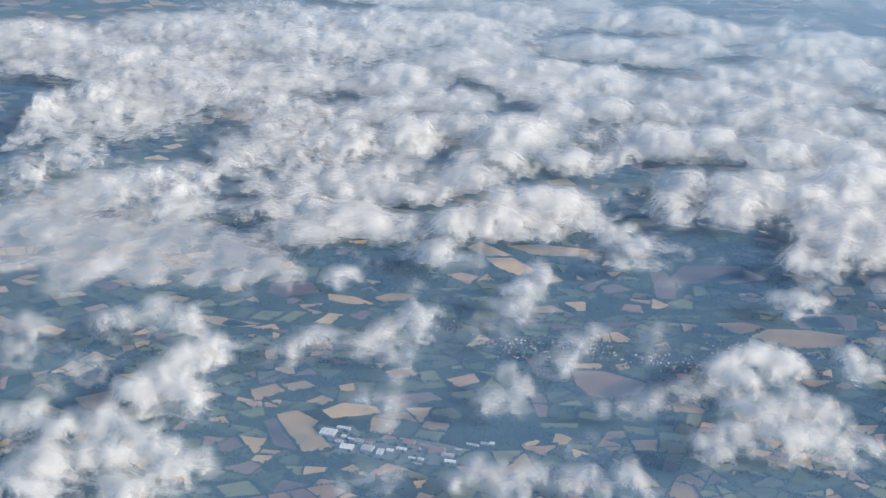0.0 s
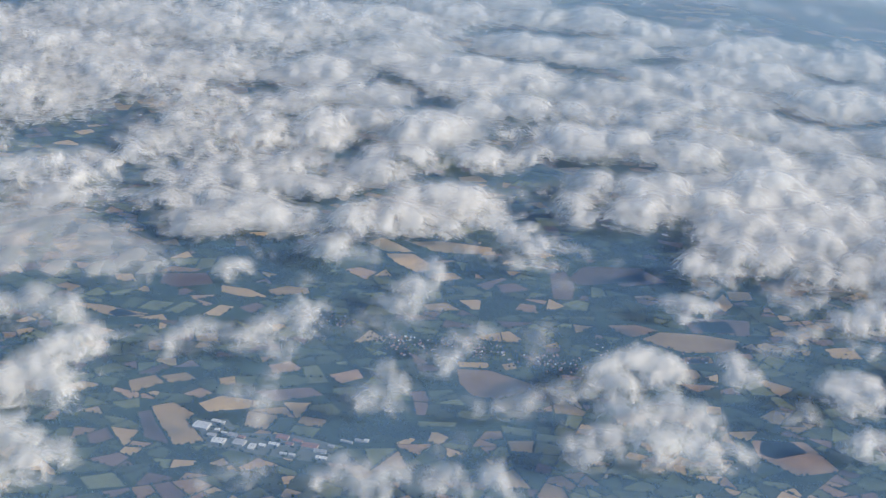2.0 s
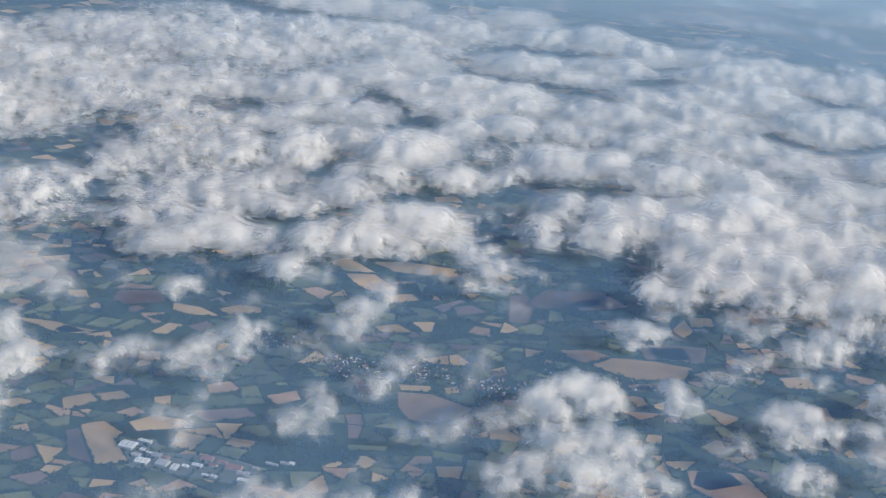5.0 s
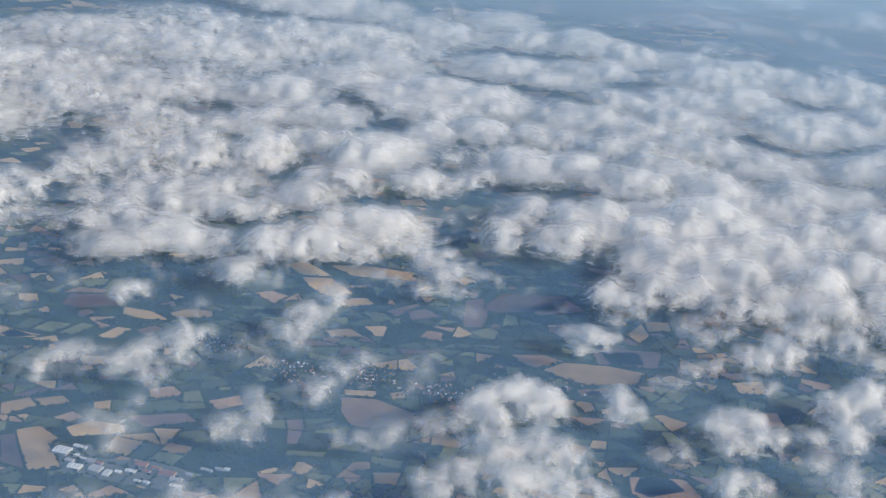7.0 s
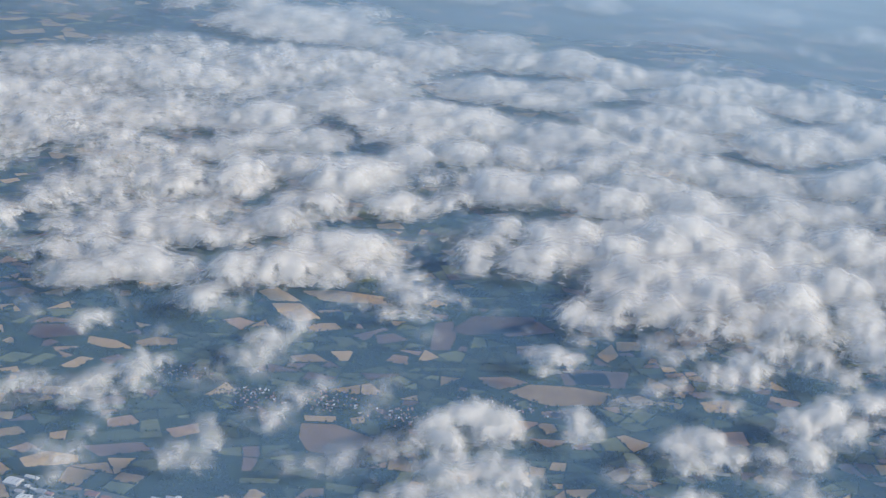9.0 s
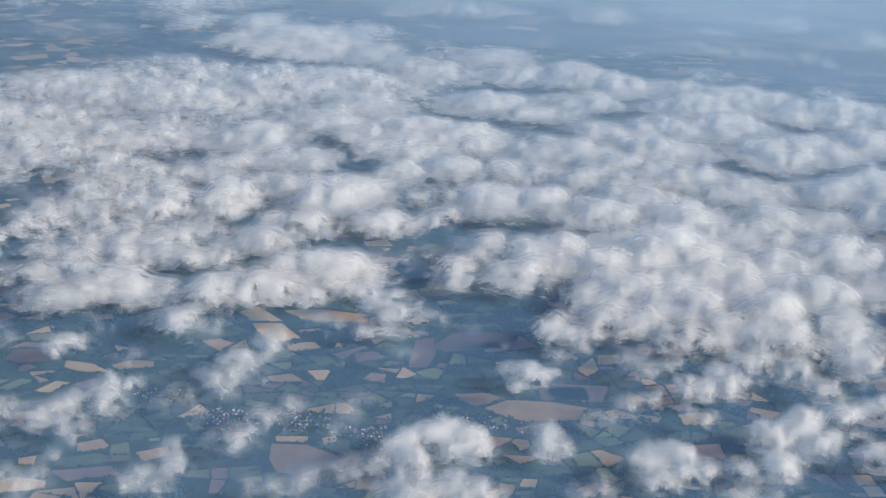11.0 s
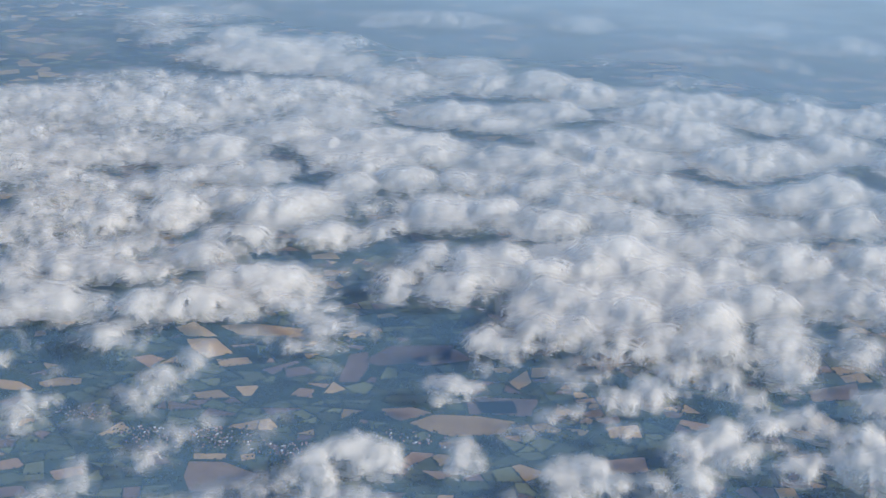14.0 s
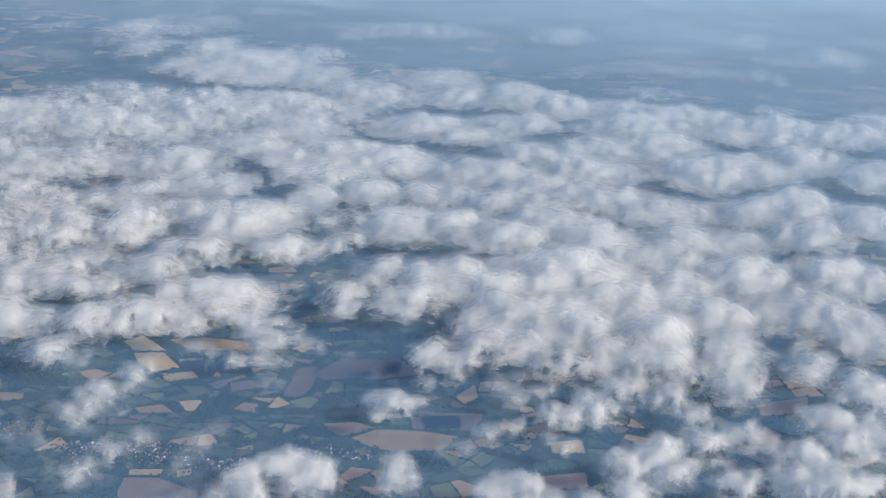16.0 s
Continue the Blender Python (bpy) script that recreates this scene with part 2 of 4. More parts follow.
field("pasture", [(-23.8, 468.5), (-9.2, 471.3), (-9.7, 467.0), (-23.4, 464.0)])
field("wood", [(-120.6, 634.6), (-90.7, 645.5), (-76.5, 618.0), (-85.6, 599.4), (-103.7, 608.3)])
field("wood", [(-51.4, 473.2), (-34.5, 484.9), (-22.4, 459.6), (-33.7, 447.4), (-50.1, 448.6)])
field("pasture", [(-9.9, 482.3), (4.5, 480.1), (0.0, 473.9), (-10.0, 475.8)])
field("stubble", [(3.9, 528.9), (9.4, 532.5), (11.0, 526.5), (6.3, 522.8)])
field("clay", [(-181.0, 629.4), (-173.3, 638.1), (-162.3, 633.4), (-172.4, 621.2)])
field("straw", [(-169.9, 585.9), (-161.6, 588.8), (-157.1, 579.4), (-165.7, 577.4)])
field("stubble", [(61.9, 571.6), (70.9, 582.7), (87.5, 584.3), (105.3, 581.2), (100.6, 566.9), (81.0, 561.3), (71.7, 564.3)])
field("clay", [(48.0, 584.3), (61.0, 588.5), (70.4, 583.8), (59.5, 572.1), (50.9, 577.5)])
field("soil", [(82.3, 604.2), (111.7, 607.1), (110.2, 587.1), (89.9, 586.9)])
field("soil", [(29.6, 636.6), (38.2, 659.3), (67.4, 665.6), (68.2, 646.2), (37.9, 631.9)])
field("grass", [(49.2, 600.0), (66.3, 603.6), (65.5, 594.0), (47.5, 590.7)])
field("stubble", [(104.7, 643.6), (116.3, 646.1), (117.3, 634.7), (105.8, 630.8)])
field("clay", [(76.6, 555.2), (90.2, 560.7), (89.2, 552.2), (78.0, 548.7)])
field("clay", [(101.4, 483.0), (113.5, 484.2), (118.2, 476.6), (105.2, 467.8), (99.4, 471.3)])
field("clay", [(125.3, 665.0), (140.2, 675.5), (151.0, 662.7), (136.9, 642.0)])
field("stubble", [(140.3, 582.3), (153.7, 587.8), (156.4, 574.0), (143.2, 571.5)])
field("stubble", [(96.5, 623.7), (103.3, 640.2), (107.3, 625.9), (102.4, 614.9)])
field("stubble", [(87.3, 657.3), (99.9, 659.9), (102.3, 649.3), (91.4, 645.0)])
field("soil", [(81.7, 598.1), (101.2, 603.8), (105.1, 590.3), (84.8, 584.5)])
field("clay", [(140.0, 549.3), (156.9, 556.7), (159.5, 542.7), (142.9, 537.0)])
field("soil", [(24.7, 609.5), (21.9, 644.2), (29.9, 649.5), (34.3, 628.6), (33.0, 611.2)])
field("soil", [(48.3, 642.1), (68.5, 661.1), (78.2, 648.1), (57.2, 635.3)])
field("clay", [(224.5, 639.0), (247.3, 653.6), (247.7, 633.8), (225.9, 626.4)])
field("clay", [(122.3, 661.7), (137.1, 673.3), (132.9, 649.6), (123.0, 649.8)])
field("pasture", [(-127.1, 400.7), (-117.2, 406.5), (-110.6, 397.8), (-121.6, 393.1)])
field("stubble", [(-193.6, 457.8), (-181.9, 467.8), (-175.5, 453.8), (-186.5, 449.2)])
field("straw", [(-180.1, 548.2), (-160.9, 548.9), (-142.3, 541.0), (-155.6, 536.9)])
field("clay", [(-225.8, 469.8), (-223.7, 472.9), (-220.0, 460.4), (-222.0, 460.0)])
field("clay", [(97.6, 482.4), (118.3, 485.8), (127.7, 463.7), (111.2, 455.9), (98.6, 469.0)])
field("stubble", [(79.9, 553.9), (90.6, 558.9), (91.4, 553.2), (82.0, 549.2)])


def patchwork():
    rng = np.random.default_rng(5)
    kinds = list(CROPS)
    near = np.array([(-420, 340), (460, 340), (700, 1000), (-700, 1000)], float)
    behind = np.array([(-700, -700), (760, -700), (460, 340), (-420, 340)], float)
    far = np.array([(-700, 1000), (700, 1000), (1700, 2900), (-1700, 2900)], float)
    pieces = split(near, rng, lambda m: 90 + 0.15 * max(m[1] - 500, 0)) + split(far, rng, lambda m: 330 + 0.4 * (m[1] - 1000))
    pieces += split(behind, rng, lambda m: 500)
    pools = {}
    count = 0
    for p in pieces:
        mid = p.mean(0)
        if any(abs(mid[0] - h[0][0]) < 40 and abs(mid[1] - h[0][1]) < 60 and (inside(mid, h) or any(inside(c, h) for c in 0.8 * p + 0.2 * mid)) for h in HEROES):
            continue
        dry = float(wave(mid[0] / 70 + 3, mid[1] / 90, 9)) ** 1.6
        weights = np.array([0.8 * dry, 0.3 * dry, 0.25, 0.7 * dry, 1.7, 0.7, 1.5 * (1.1 - dry)] if mid[1] < 1000 else [1.2 * dry, 1.2 * dry, 0.4, 0.8 * dry, 1.5, 0.6, 1.8])
        kind = kinds[rng.choice(7, p=weights / weights.sum())]
        (WOODS if kind == "wood" else EDGES).append(p)
        q = outline(p, rng, 0.3 + 0.0003 * max(mid[1] - 500, 0))
        if 340 < mid[1] < 640 and -190 < mid[0] < 260 and count < 260:
            count += 1
            bm = bmesh.new()
            f = bm.faces.new([bm.verts.new((x, y, 0.06)) for x, y in q])
            f.normal_update()
            if f.normal.z < 0:
                f.normal_flip()
            part("field", bm, CROP[kind], ground)
        else:
            pools.setdefault(kind, []).append(q)
    for kind, polys in pools.items():
        bm = bmesh.new()
        for q in polys:
            f = bm.faces.new([bm.verts.new((x, y, 0.06)) for x, y in q])
            f.normal_update()
            if f.normal.z < 0:
                f.normal_flip()
        ob = part("far_fields", bm, CROP_FAR[kind], ground, "distant fields of " + kind)
        tagged(ob, kind="stuff")


patchwork()


# ---- haze, as two added flat sheets ----
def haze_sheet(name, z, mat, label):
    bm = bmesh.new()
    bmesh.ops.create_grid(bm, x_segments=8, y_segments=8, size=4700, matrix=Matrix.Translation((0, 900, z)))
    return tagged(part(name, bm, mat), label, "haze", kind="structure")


haze_sheet("ground_haze", 9.0, HAZE_LOW, "flat see-through blue sheet standing in for haze over the farmland")
haze_sheet("upper_haze", 52.0, HAZE_HIGH, "flat see-through blue sheet standing in for haze over the clouds")


# ---- clouds ----
DRIFT = radians(58)  # the wind draws the clouds out this way, from +x


def puffs_of(x, y, rx, ry, h, op, rng, lump=1.0):
    """The domes that a cloud heaps up: one broad body, smaller heads on it, smaller ones on those, and torn streaks."""
    out = [(x, y, rx * 0.95, ry * 0.95, BASE, h * 0.5, op * 0.9, 0.0)]
    n = int(6 + min(rx, ry) * 0.4)
    for _ in range(n):
        a, d = rng.uniform(0, 2 * math.pi), math.sqrt(rng.uniform(0, 0.85))
        k = rng.uniform(0.2, 0.55)
        px, py = x + rx * d * math.cos(a), y + ry * d * math.sin(a)
        r = k * min(rx, ry, 16) * (1.15 - 0.5 * d)
        z = BASE + h * 0.42 * (1 - d * d)
        up = min(r * 1.1, h * 0.7) * (lump if k < 0.42 else 0.5 + 0.5 * lump)
        out.append((px, py, r * rng.uniform(1.1, 1.9), r, z, up, op, DRIFT + rng.normal(0, 0.35)))
        for _ in range(2):
            b, e = rng.uniform(0, 2 * math.pi), rng.uniform(0.4, 0.95)
            s = r * rng.uniform(0.35, 0.6)
            out.append((px + r * e * math.cos(b), py + r * e * math.sin(b), s * 1.2, s, z + up * 0.7 * (1 - e * e) ** 0.5, s * lump, op * rng.uniform(0.7, 1), DRIFT))
    for _ in range(4 + int(6 * (1 - op))):
        a, d = rng.uniform(0, 2 * math.pi), rng.uniform(0.6, 1.25)
        r = rng.uniform(0.25, 0.55) * min(rx, ry, 14)
        out.append((x + rx * d * math.cos(a), y + ry * d * math.sin(a), r * rng.uniform(1.6, 2.8), r * 0.6, BASE - 0.3, r * 0.5, op * rng.uniform(0.4, 0.75), DRIFT + rng.normal(0, 0.2)))
    a = rng.uniform(0, 2 * math.pi)
    out.append((x + 0.25 * rx * math.cos(a), y + 0.25 * ry * math.sin(a), rx * 1.4, ry * 1.4, BASE - 0.5, 0.22 * h, op * 0.46, 0.0))
    return out


# Each cloud thins out from a close core to loose outer veils: how far a veil lies outside, and how close it is.
VEILS = [(2.4, 0.1), (1.7, 0.15), (1.0, 0.21), (0.4, 0.27), (-0.3, 0.35), (-1.0, 0.48), (-2.0, 0.8)]


def heap(x0, x1, y0, y1, step, puffs, seed, veils=VEILS, scale=1.0, deep=0.0):
    """Tops, densities and closeness of each veil over a rectangle."""
    xs, ys = np.arange(x0, x1 + step, step), np.arange(y0, y1 + step, step)
    gx, gy = np.meshgrid(xs, ys)
    wx = gx + scale * (8.0 * (fbm(gx / 13 / scale, gy / 13 / scale, seed, 3) - 0.5) + 2.6 * (fbm(gx / 3.4, gy / 3.4, seed + 50, 2) - 0.5))
    wy = gy + scale * (8.0 * (fbm(gx / 13 / scale, gy / 13 / scale, seed + 90, 3) - 0.5) + 2.6 * (fbm(gx / 3.4, gy / 3.4, seed + 70, 2) - 0.5))
    rough = scale * (3.4 * (billow(gx / 15 / scale, gy / 15 / scale, seed + 21, 4) - 0.55))
    rough += scale * (1.5 + 0.03 * deep) * (billow(gx / 5.2 / scale, gy / 5.2 / scale, seed + 33, 3) - 0.5)
    if deep:
        rough += deep * (fbm(gx / 55, gy / 80, seed + 5, 3) - 0.5)
    tops = [np.full(gx.shape, BASE - 0.6) for _ in veils]
    denses = [np.zeros(gx.shape) for _ in veils]
    most = max(g for g, _ in veils) + 5 * scale
    for px, py, rx0, ry0, z, up0, op, turn in puffs:
        reach = max(rx0, ry0) + most
        i0, i1 = np.searchsorted(xs, (px - (reach if turn else rx0 + most), px + (reach if turn else rx0 + most)))
        j0, j1 = np.searchsorted(ys, (py - (reach if turn else ry0 + most), py + (reach if turn else ry0 + most)))
        if i0 >= i1 or j0 >= j1:
            continue
        s = (slice(j0, j1), slice(i0, i1))
        dx, dy, c, n = wx[s] - px, wy[s] - py, math.cos(turn), math.sin(turn)
        u2, v2 = (dx * c + dy * n) ** 2, (dy * c - dx * n) ** 2
        for (grow, _), top, dens in zip(veils, tops, denses):
            g = grow
            rx, ry, up = rx0 + g, ry0 + g, up0 + 0.8 * g
            if min(rx, ry, up) < 0.3:
                continue
            on = np.maximum(1 - u2 / rx**2 - v2 / ry**2, 0)
            rise = on**0.62
            np.maximum(top[s], np.where(on > 0, z + up * rise, BASE - 0.6), out=top[s])
            np.maximum(dens[s], op * np.minimum(on * 1.5, 1), out=dens[s])
    out = []
    for (grow, close), top, dens in zip(veils, tops, denses):
        top += np.clip(dens * 2.5, 0, 1) * rough
        for _ in range(2):
            top[1:-1, 1:-1] = (4 * top[1:-1, 1:-1] + top[:-2, 1:-1] + top[2:, 1:-1] + top[1:-1, :-2] + top[1:-1, 2:]) / 8
        out.append((gx, gy, top, dens, close))
    return out


def sheet(gx, gy, z, d, flip):
    """The part of a grid that holds cloud, as vertices, quads and densities."""
    rows, cols = gx.shape
    ids = np.arange(rows * cols).reshape(rows, cols)
    q = np.stack([ids[:-1, :-1], ids[:-1, 1:], ids[1:, 1:], ids[1:, :-1]], -1).reshape(-1, 4)
    q = q[d.ravel()[q].max(1) > 0.03]
    if flip:
        q = q[:, ::-1]
    used, back = np.unique(q, return_inverse=True)
    v = np.stack([gx.ravel()[used], gy.ravel()[used], z.ravel()[used]], -1)
    return v, back.reshape(-1, 4), d.ravel()[used]


def cloud_mesh(name, veils, mat, under=3, strength=1.0):
    vs, qs, covers, thicks, n = [], [], [], [], 0

    def add(v, q, d, close):
        nonlocal n
        vs.append(v), qs.append(q + n), covers.append(d), thicks.append(np.full(len(v), close))
        n += len(v)

    for gx, gy, top, dens, close in veils:
        if dens.max() > 0.04:
            add(*sheet(gx, gy, top, dens, False), close * strength)
    k = under
    bz = BASE - 1.2 - 1.2 * np.clip(dens, 0, 1) + 1.0 * (fbm(gx / 7, gy / 7, 77, 2) - 0.5)
    if dens[::k, ::k].max() > 0.04:
        add(*sheet(gx[::k, ::k], gy[::k, ::k], bz[::k, ::k], dens[::k, ::k], True), close * 0.6 * strength)
    me = mesh_from(name, np.concatenate(vs), np.concatenate(qs), mat)
    me.attributes.new("cover", "FLOAT", "POINT").data.foreach_set("value", np.concatenate(covers).astype(np.float32))
    me.attributes.new("thick", "FLOAT", "POINT").data.foreach_set("value", np.concatenate(thicks).astype(np.float32))
    return new(name, me)


SEED = [100]


def lump_puffs(x, y, r, op, rng):
    """One heap of a cumulus: a body, heads that bud on it, smaller buds on those, and torn streaks at its foot."""
    h = 1.05 * r
    out = [(x, y, r, r * 1.25, BASE, h * 0.8, op * 0.92, DRIFT)]
    for _ in range(7):
        a, d = rng.uniform(0, 2 * math.pi), math.sqrt(rng.uniform(0, 0.95))
        k = r * rng.uniform(0.22, 0.48)
        px, py = x + r * d * math.cos(a), y + 1.25 * r * d * math.sin(a)
        z = BASE + h * 0.72 * max(1 - d * d, 0) ** 0.6
        out.append((px, py, k * rng.uniform(1.0, 1.5), k, z, k * 0.65, op * rng.uniform(0.8, 1), DRIFT + rng.normal(0, 0.4)))
        for _ in range(3):
            b, e = rng.uniform(0, 2 * math.pi), rng.uniform(0.3, 1.0)
            s = k * rng.uniform(0.3, 0.55)
            out.append((px + k * e * math.cos(b), py + k * e * math.sin(b), s * 1.2, s, z + k * 0.6 * (1 - e * e) ** 0.5, s * 0.7, op * rng.uniform(0.6, 1), DRIFT))
    for _ in range(3 + int(5 * (1 - op))):
        a, d = rng.uniform(0, 2 * math.pi), rng.uniform(0.7, 1.35)
        k = r * rng.uniform(0.2, 0.45)
        out.append((x + r * d * math.cos(a), y + 1.3 * r * d * math.sin(a), k * rng.uniform(1.6, 2.8), k * 0.7, BASE - 0.3, k * 0.5, op * rng.uniform(0.35, 0.65), DRIFT + rng.normal(0, 0.3)))
    out.append((x, y, r * 1.5, r * 1.8, BASE - 0.5, 0.25 * h, op * 0.42, DRIFT))
    return out


def cumulus(op, *lumps):
    SEED[0] += 13
    rng = np.random.default_rng(SEED[0])
    puffs = [p for x, y, r in lumps for p in lump_puffs(x, y, r, 0.5 + 0.5 * op, rng)]
    x0, x1 = min(x - 2.2 * r for x, y, r in lumps) - 6, max(x + 2.2 * r for x, y, r in lumps) + 6
    y0, y1 = min(y - 2.4 * r for x, y, r in lumps) - 6, max(y + 2.4 * r for x, y, r in lumps) + 6
    ob = cloud_mesh("cloud", heap(x0, x1, y0, y1, 0.95, puffs, SEED[0]), CLOUD, 3, 0.1 + 0.72 * op**1.8)
    how = "dense white heaped cumulus cloud" if op > 0.84 else "ragged half-transparent white cumulus cloud" if op > 0.5 else "thin torn wisp of white cloud"
    return tagged(ob, how + " floating over fields", "cloud", "scattered clouds")


def loose(k, count=5):
    """The veils of a deck, spread k times as far."""
    return [(g * k, close) for g, close in (VEILS[0], VEILS[2], VEILS[3], VEILS[5], VEILS[6])[:count]]


def high_veil(z, op, *lumps):
    """A flat, soft sheet of cloud that hangs well above the others."""
    rng = np.random.default_rng(7)
    puffs = []
    for x, y, r in lumps:
        puffs.append((x, y, r, r * 1.9, BASE, 1.6, op, 0.0))
        for _ in range(7):
            a, d = rng.uniform(0, 2 * math.pi), math.sqrt(rng.uniform(0, 1.1))
            k = r * rng.uniform(0.2, 0.45)
            puffs.append((x + r * d * math.cos(a), y + 1.9 * r * d * math.sin(a), k * 1.7, k, BASE + 0.7, k * 0.3, op * rng.uniform(0.6, 1), DRIFT))
    x0, x1 = min(x - 1.6 * r for x, y, r in lumps), max(x + 1.6 * r for x, y, r in lumps)
    y0, y1 = min(y - 2.5 * r for x, y, r in lumps), max(y + 2.5 * r for x, y, r in lumps)
    ob = cloud_mesh("cloud", heap(x0, x1, y0, y1, 1.0, puffs, 333, loose(1.1)), VEIL, 3, 0.62)
    ob.location.z = z - BASE
    return tagged(ob, "thin flat blue-grey veil of cloud high above the others", "cloud", "scattered clouds")


DOMES = []


def dome(x, y, rx, ry, h, op):
    DOMES.append((x, y, rx, ry, h, op))


# scattered cumulus: opacity, then each heap as x, y, half width
cumulus(0.63, (-118.1, 473.1, 5.9), (-111.4, 483.3, 7.5), (-107.0, 494.9, 4.8))
cumulus(0.72, (-93.2, 486.1, 6.4), (-85.6, 495.7, 7.5), (-76.2, 507.7, 9.9), (-71.5, 522.2, 6.7), (-83.8, 483.5, 4.2))
cumulus(0.54, (-77.2, 460.1, 3.6), (-74.4, 470.6, 4.1), (-72.9, 482.7, 3.1))
cumulus(0.77, (-113.6, 553.6, 4.3), (-110.5, 562.6, 5.3), (-106.8, 571.6, 3.4))
cumulus(0.36, (-146.2, 576.7, 4.0), (-138.2, 561.9, 4.8))
cumulus(0.32, (-111.3, 592.2, 3.7), (-103.6, 583.5, 3.7))
cumulus(0.72, (-40.3, 532.7, 6.7), (-35.0, 550.1, 9.7), (-30.6, 575.5, 7.1), (-35.1, 529.7, 5.5), (-28.6, 590.8, 4.4))
cumulus(0.36, (-46.7, 512.6, 6.5), (-40.4, 504.5, 5.3), (-52.4, 509.1, 5.4))
cumulus(0.63, (-36.6, 471.2, 5.0), (-32.0, 456.5, 6.3), (-40.9, 448.5, 6.8), (-43.3, 442.9, 4.8), (-33.4, 442.3, 3.8))
cumulus(0.54, (-84.1, 436.4, 5.9), (-74.9, 432.0, 6.2), (-73.9, 423.7, 3.8), (-75.8, 443.7, 3.5))
cumulus(0.63, (-16.7, 483.2, 6.8), (-11.9, 501.8, 5.9), (-5.8, 515.9, 5.2), (-13.8, 479.3, 4.1))
cumulus(0.40, (16.0, 515.2, 6.9), (18.4, 530.6, 4.4), (16.9, 501.9, 4.2))
cumulus(0.98, (42.2, 489.7, 7.2), (51.7, 498.7, 8.8), (61.2, 496.0, 8.7), (67.8, 491.0, 5.7), (47.3, 478.2, 7.2))
cumulus(0.92, (92.1, 511.3, 4.9), (94.2, 501.0, 5.4), (91.3, 494.8, 3.3))
cumulus(0.55, (16.6, 454.1, 7.0), (26.6, 467.1, 6.3), (35.9, 473.1, 5.6), (5.6, 450.1, 5.4), (-2.3, 451.2, 4.2))
cumulus(0.80, (49.9, 448.8, 8.6), (62.8, 454.7, 8.7), (74.4, 452.1, 8.1), (42.3, 430.4, 7.8), (57.1, 429.2, 9.3), (71.7, 429.6, 8.9), (32.6, 420.7, 6.5), (84.5, 432.7, 5.2))
cumulus(0.92, (75.2, 573.1, 5.4), (81.2, 567.8, 6.0), (87.0, 568.8, 4.2), (77.0, 557.0, 3.4))
cumulus(0.70, (90.2, 593.0, 4.3), (98.6, 609.1, 4.9), (106.1, 623.6, 4.3))
cumulus(0.65, (120.1, 595.6, 4.8), (125.5, 584.2, 4.8), (132.9, 590.8, 4.1), (140.4, 596.6, 4.1), (124.1, 605.7, 3.4))
cumulus(0.65, (112.6, 534.7, 4.4), (120.5, 545.0, 5.2), (127.6, 553.8, 4.5), (106.0, 526.1, 2.8))
cumulus(0.85, (129.3, 490.5, 6.6), (137.9, 497.9, 6.7), (143.1, 487.5, 6.6), (131.8, 480.4, 5.7), (149.8, 494.3, 4.2))
cumulus(0.60, (112.8, 470.7, 5.2), (106.0, 467.7, 3.9))
cumulus(0.90, (130.5, 447.8, 7.3), (138.4, 451.8, 5.4))
cumulus(0.70, (149.6, 566.1, 5.4), (158.0, 570.1, 4.2), (149.6, 538.4, 4.0), (143.7, 545.7, 3.4))
cumulus(0.93, (172.4, 518.3, 9.2), (184.2, 528.6, 10.3), (189.2, 519.7, 7.9), (174.3, 500.5, 7.7))
cumulus(0.80, (0.8, 645.7, 6.8), (10.2, 655.8, 5.3), (15.5, 632.8, 5.1), (11.5, 623.9, 3.5))
cumulus(0.70, (2.9, 602.9, 3.7), (8.0, 602.3, 2.7))
cumulus(0.45, (-12.7, 614.7, 5.0), (-7.0, 610.7, 3.7), (-17.2, 611.3, 3.5))
cumulus(0.50, (33.9, 629.1, 5.1), (28.6, 631.7, 3.6))
cumulus(0.40, (25.7, 575.3, 5.2), (30.0, 580.5, 3.3))
cumulus(0.40, (49.0, 616.1, 3.2), (65.9, 600.8, 2.7))
cumulus(0.36, (-59.3, 584.6, 6.3), (-57.7, 599.1, 4.4), (-68.5, 592.1, 3.9))
cumulus(0.32, (-79.6, 551.2, 4.6), (-83.5, 548.3, 3.2))
cumulus(0.36, (-154.9, 542.7, 6.7), (-146.9, 531.7, 4.2))
cumulus(0.32, (-11.7, 414.2, 4.3), (-7.5, 424.5, 3.3))
cumulus(0.70, (160.6, 469.2, 7.2), (169.1, 462.4, 8.0), (159.5, 493.1, 5.8))
cumulus(0.85, (-149.4, 450.8, 10.7), (-152.5, 432.3, 11.0), (-159.8, 423.6, 8.9), (-145.4, 467.6, 8.4), (-142.8, 425.7, 7.8))
cumulus(0.62, (-159.2, 487.9, 10.5), (-174.3, 495.1, 9.3), (-187.2, 486.5, 9.3))
cumulus(0.82, (-152.3, 392.2, 8.5), (-163.5, 398.4, 8.7), (-177.5, 395.7, 8.7), (-189.7, 398.4, 8.1), (-143.3, 386.2, 8.0), (-155.9, 374.7, 9.4), (-170.8, 366.7, 10.8), (-133.7, 371.1, 7.4), (-143.9, 358.5, 9.0), (-172.9, 353.2, 9.1), (-128.1, 379.8, 5.3))
cumulus(0.48, (-190.1, 426.0, 5.6), (-184.8, 445.8, 6.6), (-213.4, 474.1, 10.1), (-214.5, 453.9, 8.1))
cumulus(0.75, (-48.8, 385.1, 4.9), (-40.3, 388.4, 7.1), (-31.3, 383.2, 6.3), (-24.7, 393.2, 5.0), (-14.1, 391.3, 5.0))
